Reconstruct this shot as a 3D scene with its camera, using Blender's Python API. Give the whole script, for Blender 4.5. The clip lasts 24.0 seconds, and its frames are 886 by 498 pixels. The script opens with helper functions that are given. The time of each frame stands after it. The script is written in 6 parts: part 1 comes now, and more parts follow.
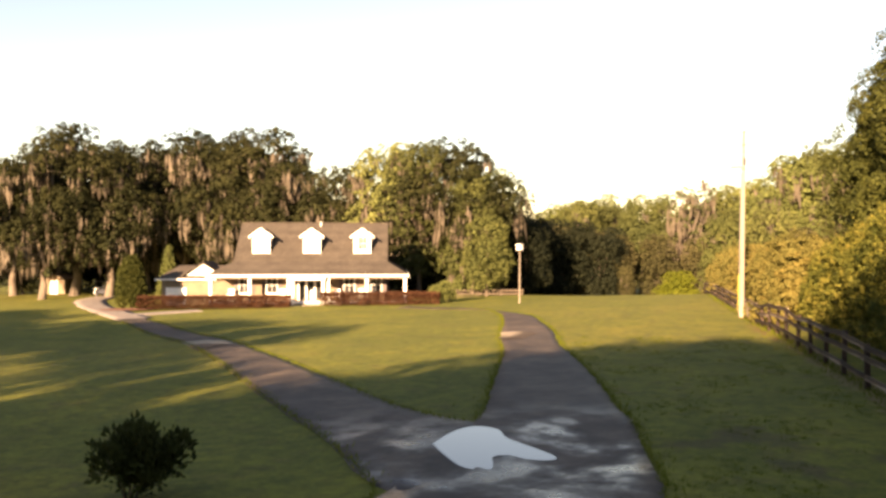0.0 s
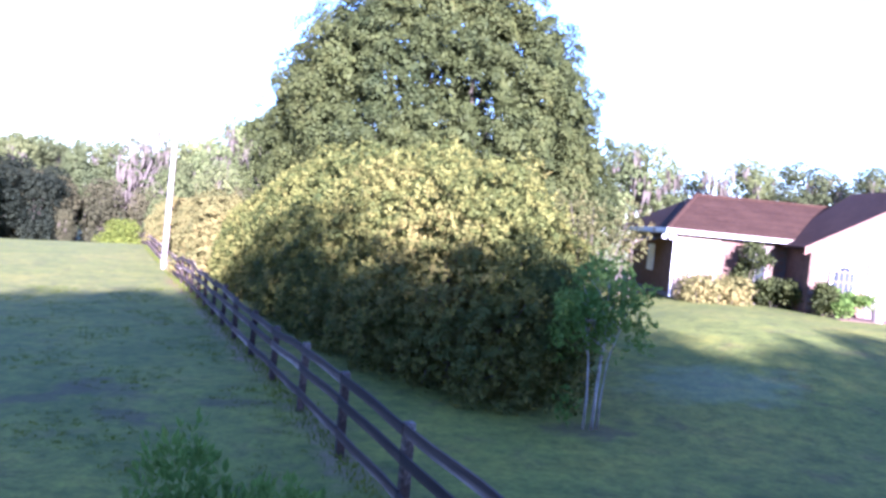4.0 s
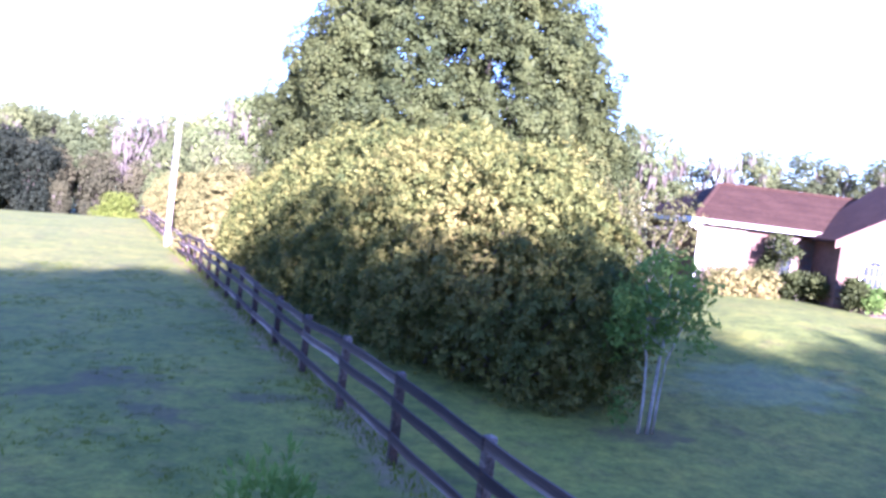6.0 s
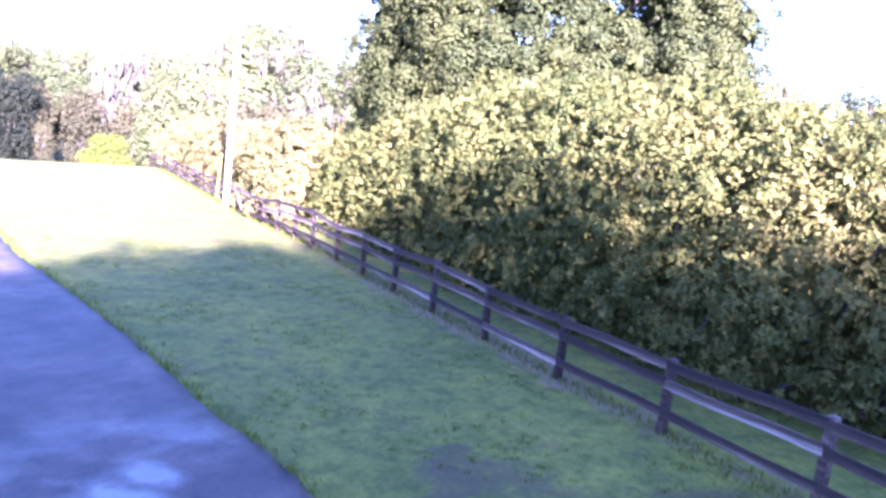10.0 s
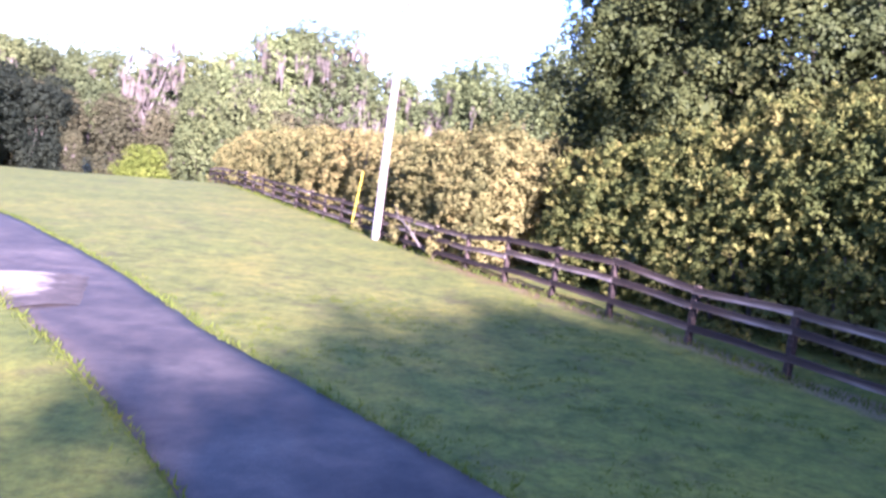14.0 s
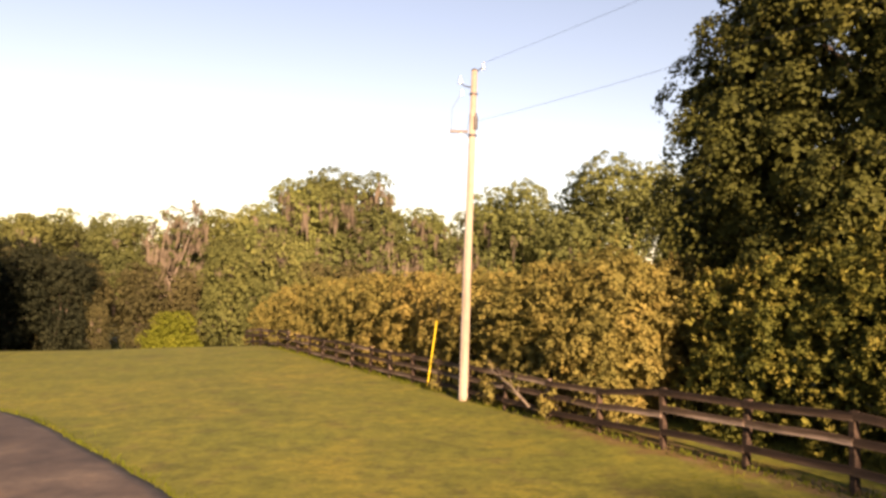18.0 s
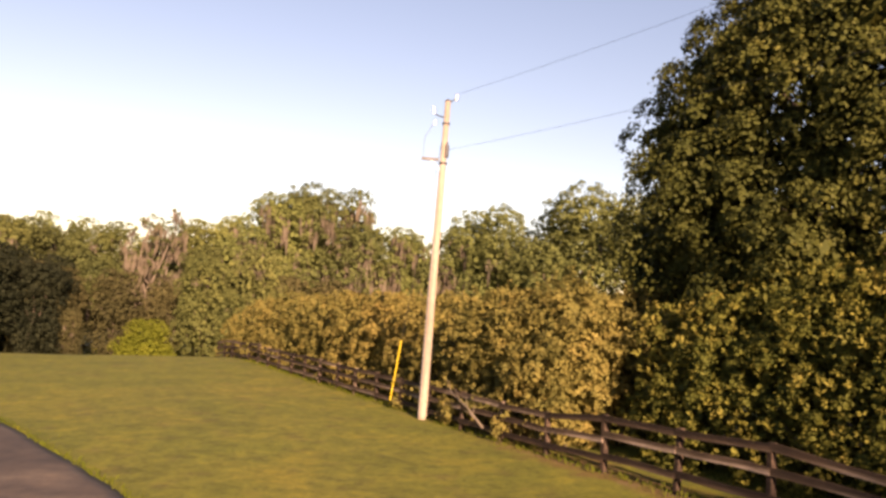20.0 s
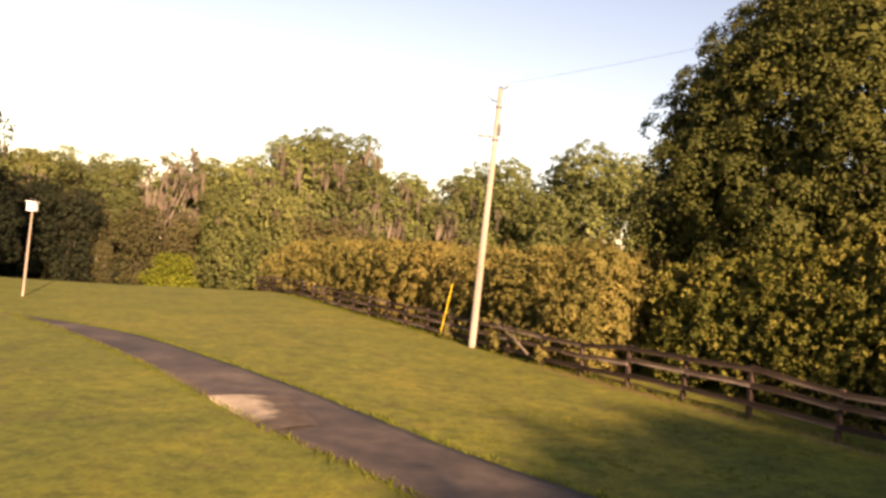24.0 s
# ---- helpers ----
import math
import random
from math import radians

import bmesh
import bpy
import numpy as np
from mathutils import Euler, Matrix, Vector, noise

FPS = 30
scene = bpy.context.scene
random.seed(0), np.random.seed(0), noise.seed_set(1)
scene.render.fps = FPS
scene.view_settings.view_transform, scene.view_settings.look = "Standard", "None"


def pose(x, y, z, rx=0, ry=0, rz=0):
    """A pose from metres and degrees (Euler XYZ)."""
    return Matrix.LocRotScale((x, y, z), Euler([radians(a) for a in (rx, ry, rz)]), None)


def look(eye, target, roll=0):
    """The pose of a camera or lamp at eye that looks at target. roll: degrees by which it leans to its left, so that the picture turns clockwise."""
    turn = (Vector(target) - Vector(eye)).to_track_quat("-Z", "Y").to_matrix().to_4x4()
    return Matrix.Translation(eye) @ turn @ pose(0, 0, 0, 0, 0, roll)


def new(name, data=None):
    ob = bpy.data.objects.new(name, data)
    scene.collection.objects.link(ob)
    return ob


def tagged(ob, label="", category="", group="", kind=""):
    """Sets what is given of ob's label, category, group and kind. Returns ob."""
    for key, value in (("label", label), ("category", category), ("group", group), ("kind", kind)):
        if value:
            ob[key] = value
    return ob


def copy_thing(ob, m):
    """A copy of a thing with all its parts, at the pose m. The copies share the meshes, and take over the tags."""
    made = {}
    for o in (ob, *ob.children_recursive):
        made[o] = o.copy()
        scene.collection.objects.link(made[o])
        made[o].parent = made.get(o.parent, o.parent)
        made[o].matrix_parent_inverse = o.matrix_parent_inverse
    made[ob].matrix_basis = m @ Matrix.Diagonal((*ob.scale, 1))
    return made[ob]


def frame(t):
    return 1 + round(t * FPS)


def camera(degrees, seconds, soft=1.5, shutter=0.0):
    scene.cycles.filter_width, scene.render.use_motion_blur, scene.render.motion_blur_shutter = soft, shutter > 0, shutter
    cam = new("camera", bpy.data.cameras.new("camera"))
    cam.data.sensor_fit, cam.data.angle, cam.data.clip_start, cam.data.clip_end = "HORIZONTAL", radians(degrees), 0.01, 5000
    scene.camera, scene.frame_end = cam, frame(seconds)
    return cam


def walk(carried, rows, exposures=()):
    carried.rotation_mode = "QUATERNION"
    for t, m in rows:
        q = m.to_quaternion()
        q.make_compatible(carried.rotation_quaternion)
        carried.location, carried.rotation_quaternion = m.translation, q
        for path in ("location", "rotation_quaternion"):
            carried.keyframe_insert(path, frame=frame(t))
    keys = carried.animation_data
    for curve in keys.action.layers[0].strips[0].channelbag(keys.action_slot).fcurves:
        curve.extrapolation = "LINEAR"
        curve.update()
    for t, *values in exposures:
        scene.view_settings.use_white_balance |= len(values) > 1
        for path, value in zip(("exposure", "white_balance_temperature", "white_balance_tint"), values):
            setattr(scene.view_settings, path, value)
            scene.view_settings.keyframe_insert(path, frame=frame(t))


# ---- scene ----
import itertools

# ---- the camera and its flight ----
cam = camera(58.0, 24.0, soft=3.0)
ROWS = [
    (0, pose(-4.63, 8.07, 4.33, 89.44, -0.04, 39.01)),
    (0.5, pose(-4.37, 8.06, 4.37, 89.75, -0.37, 30.82)),
    (1, pose(-4.24, 7.99, 4.41, 89.38, -0.62, 23.14)),
    (1.5, pose(-4.04, 7.83, 4.45, 89.26, -0.98, 15.63)),
    (2, pose(-3.73, 7.76, 4.48, 89.35, -0.83, 7.95)),
    (2.5, pose(-3.47, 7.90, 4.47, 88.90, -1.68, 2.17)),
    (4.5, pose(-2.74, 8.75, 4.47, 87.68, -6.88, 2.07)),
    (5, pose(-2.96, 8.81, 4.46, 87.71, -8.60, 1.64)),
    (5.5, pose(-3.26, 9.16, 4.46, 86.93, -9.64, 1.87)),
    (6, pose(-3.90, 9.64, 4.47, 86.45, -6.96, 1.34)),
    (6.5, pose(-4.61, 10.06, 4.48, 85.08, -5.77, 0.96)),
    (7, pose(-5.49, 10.44, 4.50, 84.65, -5.84, 0.12)),
    (7.5, pose(-6.21, 10.96, 4.53, 84.14, -6.57, 0.25)),
    (8, pose(-6.95, 11.49, 4.56, 83.42, -5.06, -0.22)),
    (8.5, pose(-7.78, 12.09, 4.62, 81.65, -4.00, -0.79)),
    (9, pose(-8.76, 12.67, 4.68, 81.15, -5.43, -0.99)),
    (9.5, pose(-9.73, 13.38, 4.73, 81.43, -5.81, -1.28)),
    (10, pose(-10.80, 14.19, 4.74, 81.82, -6.33, -1.63)),
    (10.5, pose(-11.88, 15.19, 4.70, 82.31, -7.77, -2.04)),
    (12.5, pose(-15.95, 20.15, 3.70, 85.15, -11.28, -2.33)),
    (13, pose(-16.93, 21.41, 3.62, 83.45, -9.56, -2.14)),
    (13.5, pose(-17.93, 22.64, 3.53, 83.76, -9.22, -2.28)),
    (14, pose(-18.94, 23.93, 3.46, 83.34, -7.65, -2.02)),
    (14.5, pose(-19.89, 25.16, 3.49, 84.55, -4.09, -2.25)),
    (15, pose(-20.66, 26.25, 3.52, 89.70, -0.33, -2.61)),
    (15.5, pose(-21.13, 27.07, 3.54, 91.77, 0.47, -2.58)),
    (16, pose(-21.40, 27.65, 3.56, 91.94, -0.09, -2.31)),
    (16.5, pose(-21.44, 28.04, 3.55, 91.68, 0.20, -1.46)),
    (17, pose(-21.39, 28.31, 3.53, 90.63, -0.37, -0.81)),
    (17.5, pose(-21.25, 28.48, 3.51, 91.03, -0.68, -0.49)),
    (18, pose(-21.07, 28.58, 3.52, 92.81, -1.65, -0.76)),
    (18.5, pose(-20.91, 28.60, 3.56, 94.62, -1.24, -1.11)),
    (19, pose(-20.72, 28.40, 3.60, 94.21, -1.66, -1.40)),
    (19.5, pose(-20.59, 28.09, 3.62, 94.05, -3.30, -1.89)),
    (21.5, pose(-20.88, 25.66, 3.55, 95.61, -5.21, -2.52)),
    (22, pose(-21.22, 24.77, 3.62, 95.50, -6.93, -2.71)),
    (22.5, pose(-21.57, 23.97, 3.66, 94.64, -9.86, -3.29)),
    (23, pose(-22.09, 23.20, 3.70, 94.59, -11.49, -3.84)),
    (23.5, pose(-22.73, 22.46, 3.73, 94.55, -10.53, -3.87)),
    (24, pose(-23.46, 21.81, 3.79, 90.09, -6.06, -3.36)),
]
# seconds, stops, kelvin, tint: warm and dark, then bright and cool, then warm again
LIGHT = [(0.0, 2.55, 8500, 27), (1.3, 2.6, 8500, 27), (1.7, 2.9, 7000, 29), (2.2, 3.2, 5100, 33),
         (4.5, 3.75, 4330, 46), (7.0, 4.15, 4380, 54), (8.5, 4.45, 4450, 58), (10.5, 4.6, 4450, 60), (13.0, 3.95, 4480, 55),
         (14.5, 3.3, 4620, 49), (15.2, 2.68, 5100, 46), (16.0, 2.38, 8600, 33), (17.5, 2.25, 8400, 33),
         (19.0, 2.0, 8000, 37), (21.5, 2.05, 7900, 36), (22.5, 2.1, 8100, 35), (24.0, 2.2, 8400, 34)]
walk(cam, ROWS, LIGHT)

# ---- sky and sun ----
SUN_WAY = Vector((0.28, -0.96, 0.0)).normalized()
SUN_UP = radians(16)
world = bpy.data.worlds.new("sky")
scene.world = world
world.use_nodes = True
wn = world.node_tree
sky = wn.nodes.new("ShaderNodeTexSky")
sky.sky_type = "NISHITA"
sky.sun_disc = False
sky.sun_elevation = SUN_UP
sky.sun_rotation = math.atan2(SUN_WAY.x, SUN_WAY.y)
sky.air_density, sky.dust_density, sky.ozone_density = 1.1, 0.25, 1.3
wn.links.new(sky.outputs[0], wn.nodes["Background"].inputs[0])
wn.nodes["Background"].inputs[1].default_value = 0.05
sun = new("sun", bpy.data.lights.new("sun", "SUN"))
sun.data.energy, sun.data.angle, sun.data.color = 5.0, radians(0.9), (1.0, 0.80, 0.54)
sun.matrix_world = look(SUN_WAY * 200 * math.cos(SUN_UP) + Vector((0, 0, 200 * math.sin(SUN_UP))), (0, 0, 0))


# ---- small tools ----
def smooth(a, b, x):
    u = min(1.0, max(0.0, (x - a) / (b - a)))
    return u * u * (3 - 2 * u)


LAND_X = (-140, -100, -71, -52, -45, -28, -20, -10, -1, 8, 40)
LAND_Z = (-3.6, -2.8, -1.95, -1.45, -1.2, -0.26, 0.0, 0.57, 0.75, 0.85, 1.0)


def land(x, y):
    """Height of the ground: it rises gently towards the brick house and falls off towards the far woods."""
    z = sum(float(np.interp(x + k, LAND_X, LAND_Z)) for k in (-1.5, 0, 1.5)) / 3
    z += 1.3 * smooth(-3, 7, x) * smooth(22, 36, y)
    z -= 3.0 * smooth(78, 112, y)
    z += 0.04 * math.sin(x * 0.31 + 1.3) * math.sin(y * 0.23)
    dip = 1 - smooth(1.5, 3.4, math.hypot(x + 13.3, y - 20.5))   # level hollow where the rain gathers
    return z + (0.38 - z) * dip


def mesh_from(name, verts, faces, smooth_shade=False):
    me = bpy.data.meshes.new(name)
    me.from_pydata([tuple(v) for v in verts], [], faces)
    if smooth_shade:
        me.shade_smooth()
    me.update()
    return me


def bm_mesh(name, bm, smooth_shade=False):
    bmesh.ops.recalc_face_normals(bm, faces=bm.faces)
    me = bpy.data.meshes.new(name)
    bm.to_mesh(me)
    bm.free()
    if smooth_shade:
        me.shade_smooth()
    return me


def put(name, me, mat, parent=None, label="", at=None):
    if mat and not me.materials:
        me.materials.append(mat)
    ob = new(name, me)
    if parent:
        ob.parent = parent
    if at is not None:
        ob.matrix_basis = at
    if label:
        ob["label"] = label
    return ob


def part(name, bm, mat, parent, label="", smooth_shade=False):
    return put(name, bm_mesh(name, bm, smooth_shade), mat, parent, label)


def thing(name, m, label, category, group="", kind=""):
    ob = new(name)
    ob.empty_display_size = 0.2
    ob.matrix_basis = m
    return tagged(ob, label, category, group, kind)


def box(bm, x0, x1, y0, y1, z0, z1, bevel=0.0, m=None):
    mat = Matrix.Translation(((x0 + x1) / 2, (y0 + y1) / 2, (z0 + z1) / 2)) @ Matrix.Diagonal((x1 - x0, y1 - y0, z1 - z0, 1))
    if m is not None:
        mat = m @ mat
    r = bmesh.ops.create_cube(bm, size=1, matrix=mat)
    if bevel:
        edges = list({e for v in r["verts"] for e in v.link_edges})
        bmesh.ops.bevel(bm, geom=edges, offset=bevel, segments=1, affect="EDGES")
    return bm


def block(*a, **k):
    return box(bmesh.new(), *a, **k)


def slab(bm, pts, up):
    """A plate with the outline pts, thickened by the vector up."""
    n = len(pts)
    lo = [bm.verts.new(p) for p in pts]
    hi = [bm.verts.new(Vector(p) + Vector(up)) for p in pts]
    bm.faces.new(lo[::-1])
    bm.faces.new(hi)
    for i in range(n):
        bm.faces.new((lo[i], lo[(i + 1) % n], hi[(i + 1) % n], hi[i]))
    return bm


def tube(bm, pts, radii, sides=7, cap=True):
    """A tapered round limb along pts."""
    rings = []
    for i, p in enumerate(pts):
        p = Vector(p)
        a = Vector(pts[max(i - 1, 0)])
        b = Vector(pts[min(i + 1, len(pts) - 1)])
        d = (b - a).normalized()
        s = d.orthogonal().normalized() if abs(d.z) > 0.99 else d.cross(Vector((0, 0, 1))).normalized()
        u = s.cross(d)
        rings.append([bm.verts.new(p + (s * math.cos(k * 2 * math.pi / sides) + u * math.sin(k * 2 * math.pi / sides)) * radii[i]) for k in range(sides)])
    for a, b in zip(rings, rings[1:]):
        for k in range(sides):
            bm.faces.new((a[k], a[(k + 1) % sides], b[(k + 1) % sides], b[k]))
    if cap:
        bm.faces.new(rings[0][::-1])
        bm.faces.new(rings[-1])
    return bm


# ---- materials ----
def material(name):
    m = bpy.data.materials.new(name)
    m.use_nodes = True
    return m, m.node_tree.nodes, m.node_tree.links, m.node_tree.nodes["Principled BSDF"]


def ramp(n, stops):
    r = n.new("ShaderNodeValToRGB")
    while len(r.color_ramp.elements) < len(stops):
        r.color_ramp.elements.new(0.5)
    for e, (p, c) in zip(r.color_ramp.elements, stops):
        e.position, e.color = p, (*c, 1)
    return r


def noise_node(n, l, scale, detail=4, rough=0.55, coords="Object", stretch=None):
    tc = n.new("ShaderNodeTexCoord")
    t = n.new("ShaderNodeTexNoise")
    t.inputs["Scale"].default_value, t.inputs["Detail"].default_value, t.inputs["Roughness"].default_value = scale, detail, rough
    src = tc.outputs[coords]
    if stretch:
        mp = n.new("ShaderNodeMapping")
        mp.inputs["Scale"].default_value = stretch
        l.new(src, mp.inputs[0])
        src = mp.outputs[0]
    l.new(src, t.inputs["Vector"])
    return t


def mix(n, l, fac, a, b, mode="MIX"):
    m = n.new("ShaderNodeMix")
    m.data_type, m.blend_type = "RGBA", mode
    for sock, v in ((m.inputs[0], fac), (m.inputs[6], a), (m.inputs[7], b)):
        if isinstance(v, (int, float)):
            sock.default_value = v
        elif isinstance(v, tuple):
            sock.default_value = (*v, 1)
        else:
            l.new(v, sock)
    return m.outputs[2]


def bump(n, l, p, height, strength=0.4, distance=0.02):
    b = n.new("ShaderNodeBump")
    b.inputs["Strength"].default_value, b.inputs["Distance"].default_value = strength, distance
    l.new(height, b.inputs["Height"])
    l.new(b.outputs[0], p.inputs["Normal"])


def surface(name, dark, light, scale=3.0, rough=0.85, fine=40.0, relief=0.3, metal=0.0, vary=0.0, stretch=None, shine=0.5):
    """A two-scale mottled material; vary: how far each piece differs from the next."""
    m, n, l, p = material(name)
    big = noise_node(n, l, scale, 5, 0.6, stretch=stretch)
    small = noise_node(n, l, fine, 3, 0.6, stretch=stretch)
    r = ramp(n, [(0.3, dark), (0.7, light)])
    l.new(big.outputs[0], r.inputs[0])
    s = ramp(n, [(0.3, (0.72, 0.72, 0.72)), (0.7, (1.15, 1.15, 1.15))])
    l.new(small.outputs[0], s.inputs[0])
    col = mix(n, l, 1.0, r.outputs[0], s.outputs[0], "MULTIPLY")
    if vary:
        oi = n.new("ShaderNodeObjectInfo")
        v = ramp(n, [(0.0, (1 - vary,) * 3), (1.0, (1 + vary,) * 3)])
        l.new(oi.outputs["Random"], v.inputs[0])
        col = mix(n, l, 1.0, col, v.outputs[0], "MULTIPLY")
    l.new(col, p.inputs["Base Color"])
    p.inputs["Roughness"].default_value, p.inputs["Metallic"].default_value = rough, metal
    p.inputs["Specular IOR Level"].default_value = shine
    if relief:
        bump(n, l, p, small.outputs[0], relief, 0.01)
    return m


def foliage(name, stops, clear=0.42, gloss=0.75, patch=0.25, shine=0.05, knot=1.7, single=0.2, vary=0.0):
    """Leaves: each its own tone, drifting in patches over the crown, with light passing through; vary: how far one plant differs from the next."""
    m, n, l, p = material(name)
    g = n.new("ShaderNodeNewGeometry")
    big = noise_node(n, l, patch, 3, 0.5)
    mm = n.new("ShaderNodeMath")
    mm.operation = "MULTIPLY_ADD"
    mm.inputs[1].default_value = single
    l.new(g.outputs["Random Per Island"], mm.inputs[0])
    near = noise_node(n, l, knot, 2, 0.5)
    kn = n.new("ShaderNodeMath")
    kn.operation = "MULTIPLY_ADD"
    kn.inputs[1].default_value = 0.9
    l.new(near.outputs[0], kn.inputs[0])
    half = n.new("ShaderNodeMath")
    half.operation = "MULTIPLY_ADD"
    half.inputs[1].default_value, half.inputs[2].default_value = 1.1, -0.63
    l.new(big.outputs[0], half.inputs[0])
    l.new(half.outputs[0], kn.inputs[2])
    l.new(kn.outputs[0], mm.inputs[2])
    r = ramp(n, stops)
    l.new(mm.outputs[0], r.inputs[0])
    col = r.outputs[0]
    if vary:
        oi = n.new("ShaderNodeObjectInfo")
        v = ramp(n, [(0.0, (1 - vary, 1 - vary, 1 - vary * 0.8)), (0.5, (1.0, 1.0, 1.0)), (1.0, (1 + vary * 1.15, 1 + vary * 0.9, 1 + vary))])
        l.new(oi.outputs["Random"], v.inputs[0])
        col = mix(n, l, 1.0, col, v.outputs[0], "MULTIPLY")
    l.new(col, p.inputs["Base Color"])
    p.inputs["Roughness"].default_value = gloss
    p.inputs["Specular IOR Level"].default_value = shine
    t = n.new("ShaderNodeBsdfTranslucent")
    l.new(col, t.inputs[0])
    ms = n.new("ShaderNodeMixShader")
    ms.inputs[0].default_value = clear
    out = n["Material Output"]
    l.new(p.outputs[0], ms.inputs[1])
    l.new(t.outputs[0], ms.inputs[2])
    l.new(ms.outputs[0], out.inputs[0])
    return m


# Young tips are paler; inner leaves are darkened further to paint shade in the gaps.
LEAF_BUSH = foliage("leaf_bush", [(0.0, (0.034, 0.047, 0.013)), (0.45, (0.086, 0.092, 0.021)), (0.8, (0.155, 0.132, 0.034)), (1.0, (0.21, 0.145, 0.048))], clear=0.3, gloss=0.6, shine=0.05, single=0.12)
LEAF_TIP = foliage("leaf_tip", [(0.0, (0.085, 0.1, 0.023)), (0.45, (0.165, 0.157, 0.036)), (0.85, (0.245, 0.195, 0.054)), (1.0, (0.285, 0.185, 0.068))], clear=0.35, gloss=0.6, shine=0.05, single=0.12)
LEAF_ROW = foliage("leaf_hedgerow", [(0.0, (0.07, 0.074, 0.024)), (0.4, (0.15, 0.134, 0.041)), (0.75, (0.215, 0.165, 0.05)), (1.0, (0.26, 0.165, 0.06))], clear=0.25, gloss=0.6, shine=0.06, single=0.12)
LEAF_OAK = foliage("leaf_oak", [(0.0, (0.018, 0.025, 0.009)), (0.6, (0.05, 0.056, 0.015)), (1.0, (0.1, 0.094, 0.025))], clear=0.12, gloss=0.6, shine=0.05, single=0.14)
# Live oak leaves darkened below their own tone, to carry the shade lying on them.
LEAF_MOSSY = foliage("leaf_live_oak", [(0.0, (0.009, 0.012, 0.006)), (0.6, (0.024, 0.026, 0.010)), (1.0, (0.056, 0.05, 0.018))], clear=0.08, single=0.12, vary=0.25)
LEAF_WOODS = foliage("leaf_woods", [(0.0, (0.05, 0.062, 0.024)), (0.6, (0.115, 0.132, 0.042)), (1.0, (0.195, 0.185, 0.064))], clear=0.14, single=0.12, vary=0.42)
# near-black leaves: the shade of the woods' recess is put into the colour
LEAF_PAINTED_SHADE = foliage("leaf_painted_shade", [(0.0, (0.006, 0.009, 0.006)), (0.6, (0.014, 0.017, 0.009)), (1.0, (0.028, 0.029, 0.014))], clear=0.04, single=0.14, vary=0.25)
LEAF_CEDAR = foliage("leaf_cedar", [(0.0, (0.026, 0.027, 0.013)), (0.6, (0.06, 0.057, 0.025)), (1.0, (0.105, 0.088, 0.04))], clear=0.15, vary=0.2)
LEAF_EDGE = foliage("leaf_evergreen", [(0.0, (0.034, 0.044, 0.017)), (0.6, (0.088, 0.098, 0.032)), (1.0, (0.15, 0.142, 0.05))], clear=0.12, single=0.12, vary=0.35)
LEAF_LIME = foliage("leaf_lime", [(0.0, (0.06, 0.08, 0.014)), (0.6, (0.15, 0.17, 0.024)), (1.0, (0.22, 0.22, 0.04))])
LEAF_YOUNG = foliage("leaf_young", [(0.0, (0.07, 0.12, 0.024)), (0.6, (0.15, 0.215, 0.042)), (1.0, (0.27, 0.28, 0.06))], clear=0.5)
LEAF_RED = foliage("leaf_reddish", [(0.0, (0.045, 0.05, 0.016)), (0.6, (0.09, 0.085, 0.028)), (1.0, (0.17, 0.11, 0.048))], clear=0.3)
LEAF_HEDGE = foliage("leaf_hedge", [(0.0, (0.035, 0.016, 0.01)), (0.6, (0.075, 0.035, 0.02)), (1.0, (0.13, 0.06, 0.035))], clear=0.15)
MOSS = foliage("moss_hanging", [(0.0, (0.08, 0.067, 0.05)), (0.6, (0.135, 0.113, 0.087)), (1.0, (0.2, 0.17, 0.133))], clear=0.35, gloss=0.9)
GRASS = foliage("grass_blades", [(0.0, (0.085, 0.115, 0.015)), (0.6, (0.12, 0.14, 0.018)), (1.0, (0.17, 0.155, 0.03))], clear=0.5, patch=0.4)
BARK = surface("bark", (0.045, 0.034, 0.025), (0.13, 0.1, 0.072), 1.5, 0.95, 9, 0.8, stretch=(3, 3, 0.6))
BARK_PALE = surface("bark_pale", (0.16, 0.13, 0.105), (0.5, 0.45, 0.39), 6, 0.85, 14, 0.5, stretch=(3, 3, 0.7))
BARK_GREY = surface("bark_grey", (0.07, 0.055, 0.042), (0.16, 0.13, 0.1), 1.5, 0.95, 9, 0.6, stretch=(3, 3, 0.6))


def fence_material():
    m, n, l, p = material("fence_board")
    big = noise_node(n, l, 1.1, 5, 0.65, stretch=(0.5, 2.5, 2.5))
    fine = noise_node(n, l, 14, 4, 0.7, stretch=(0.25, 3, 3))
    oi = n.new("ShaderNodeObjectInfo")
    add = n.new("ShaderNodeMath")
    add.operation = "MULTIPLY_ADD"
    add.inputs[1].default_value = 0.22
    l.new(oi.outputs["Random"], add.inputs[0])
    l.new(big.outputs[0], add.inputs[2])
    r = ramp(n, [(0.48, (0.024, 0.016, 0.013)), (0.62, (0.06, 0.041, 0.03)), (0.7, (0.11, 0.082, 0.063)), (0.8, (0.27, 0.22, 0.185))])
    l.new(add.outputs[0], r.inputs[0])
    s = ramp(n, [(0.35, (0.6, 0.6, 0.6)), (0.65, (1.3, 1.25, 1.2))])
    l.new(fine.outputs[0], s.inputs[0])
    l.new(mix(n, l, 1.0, r.outputs[0], s.outputs[0], "MULTIPLY"), p.inputs["Base Color"])
    p.inputs["Roughness"].default_value = 0.75
    p.inputs["Specular IOR Level"].default_value = 0.2
    bump(n, l, p, fine.outputs[0], 0.5, 0.01)
    return m


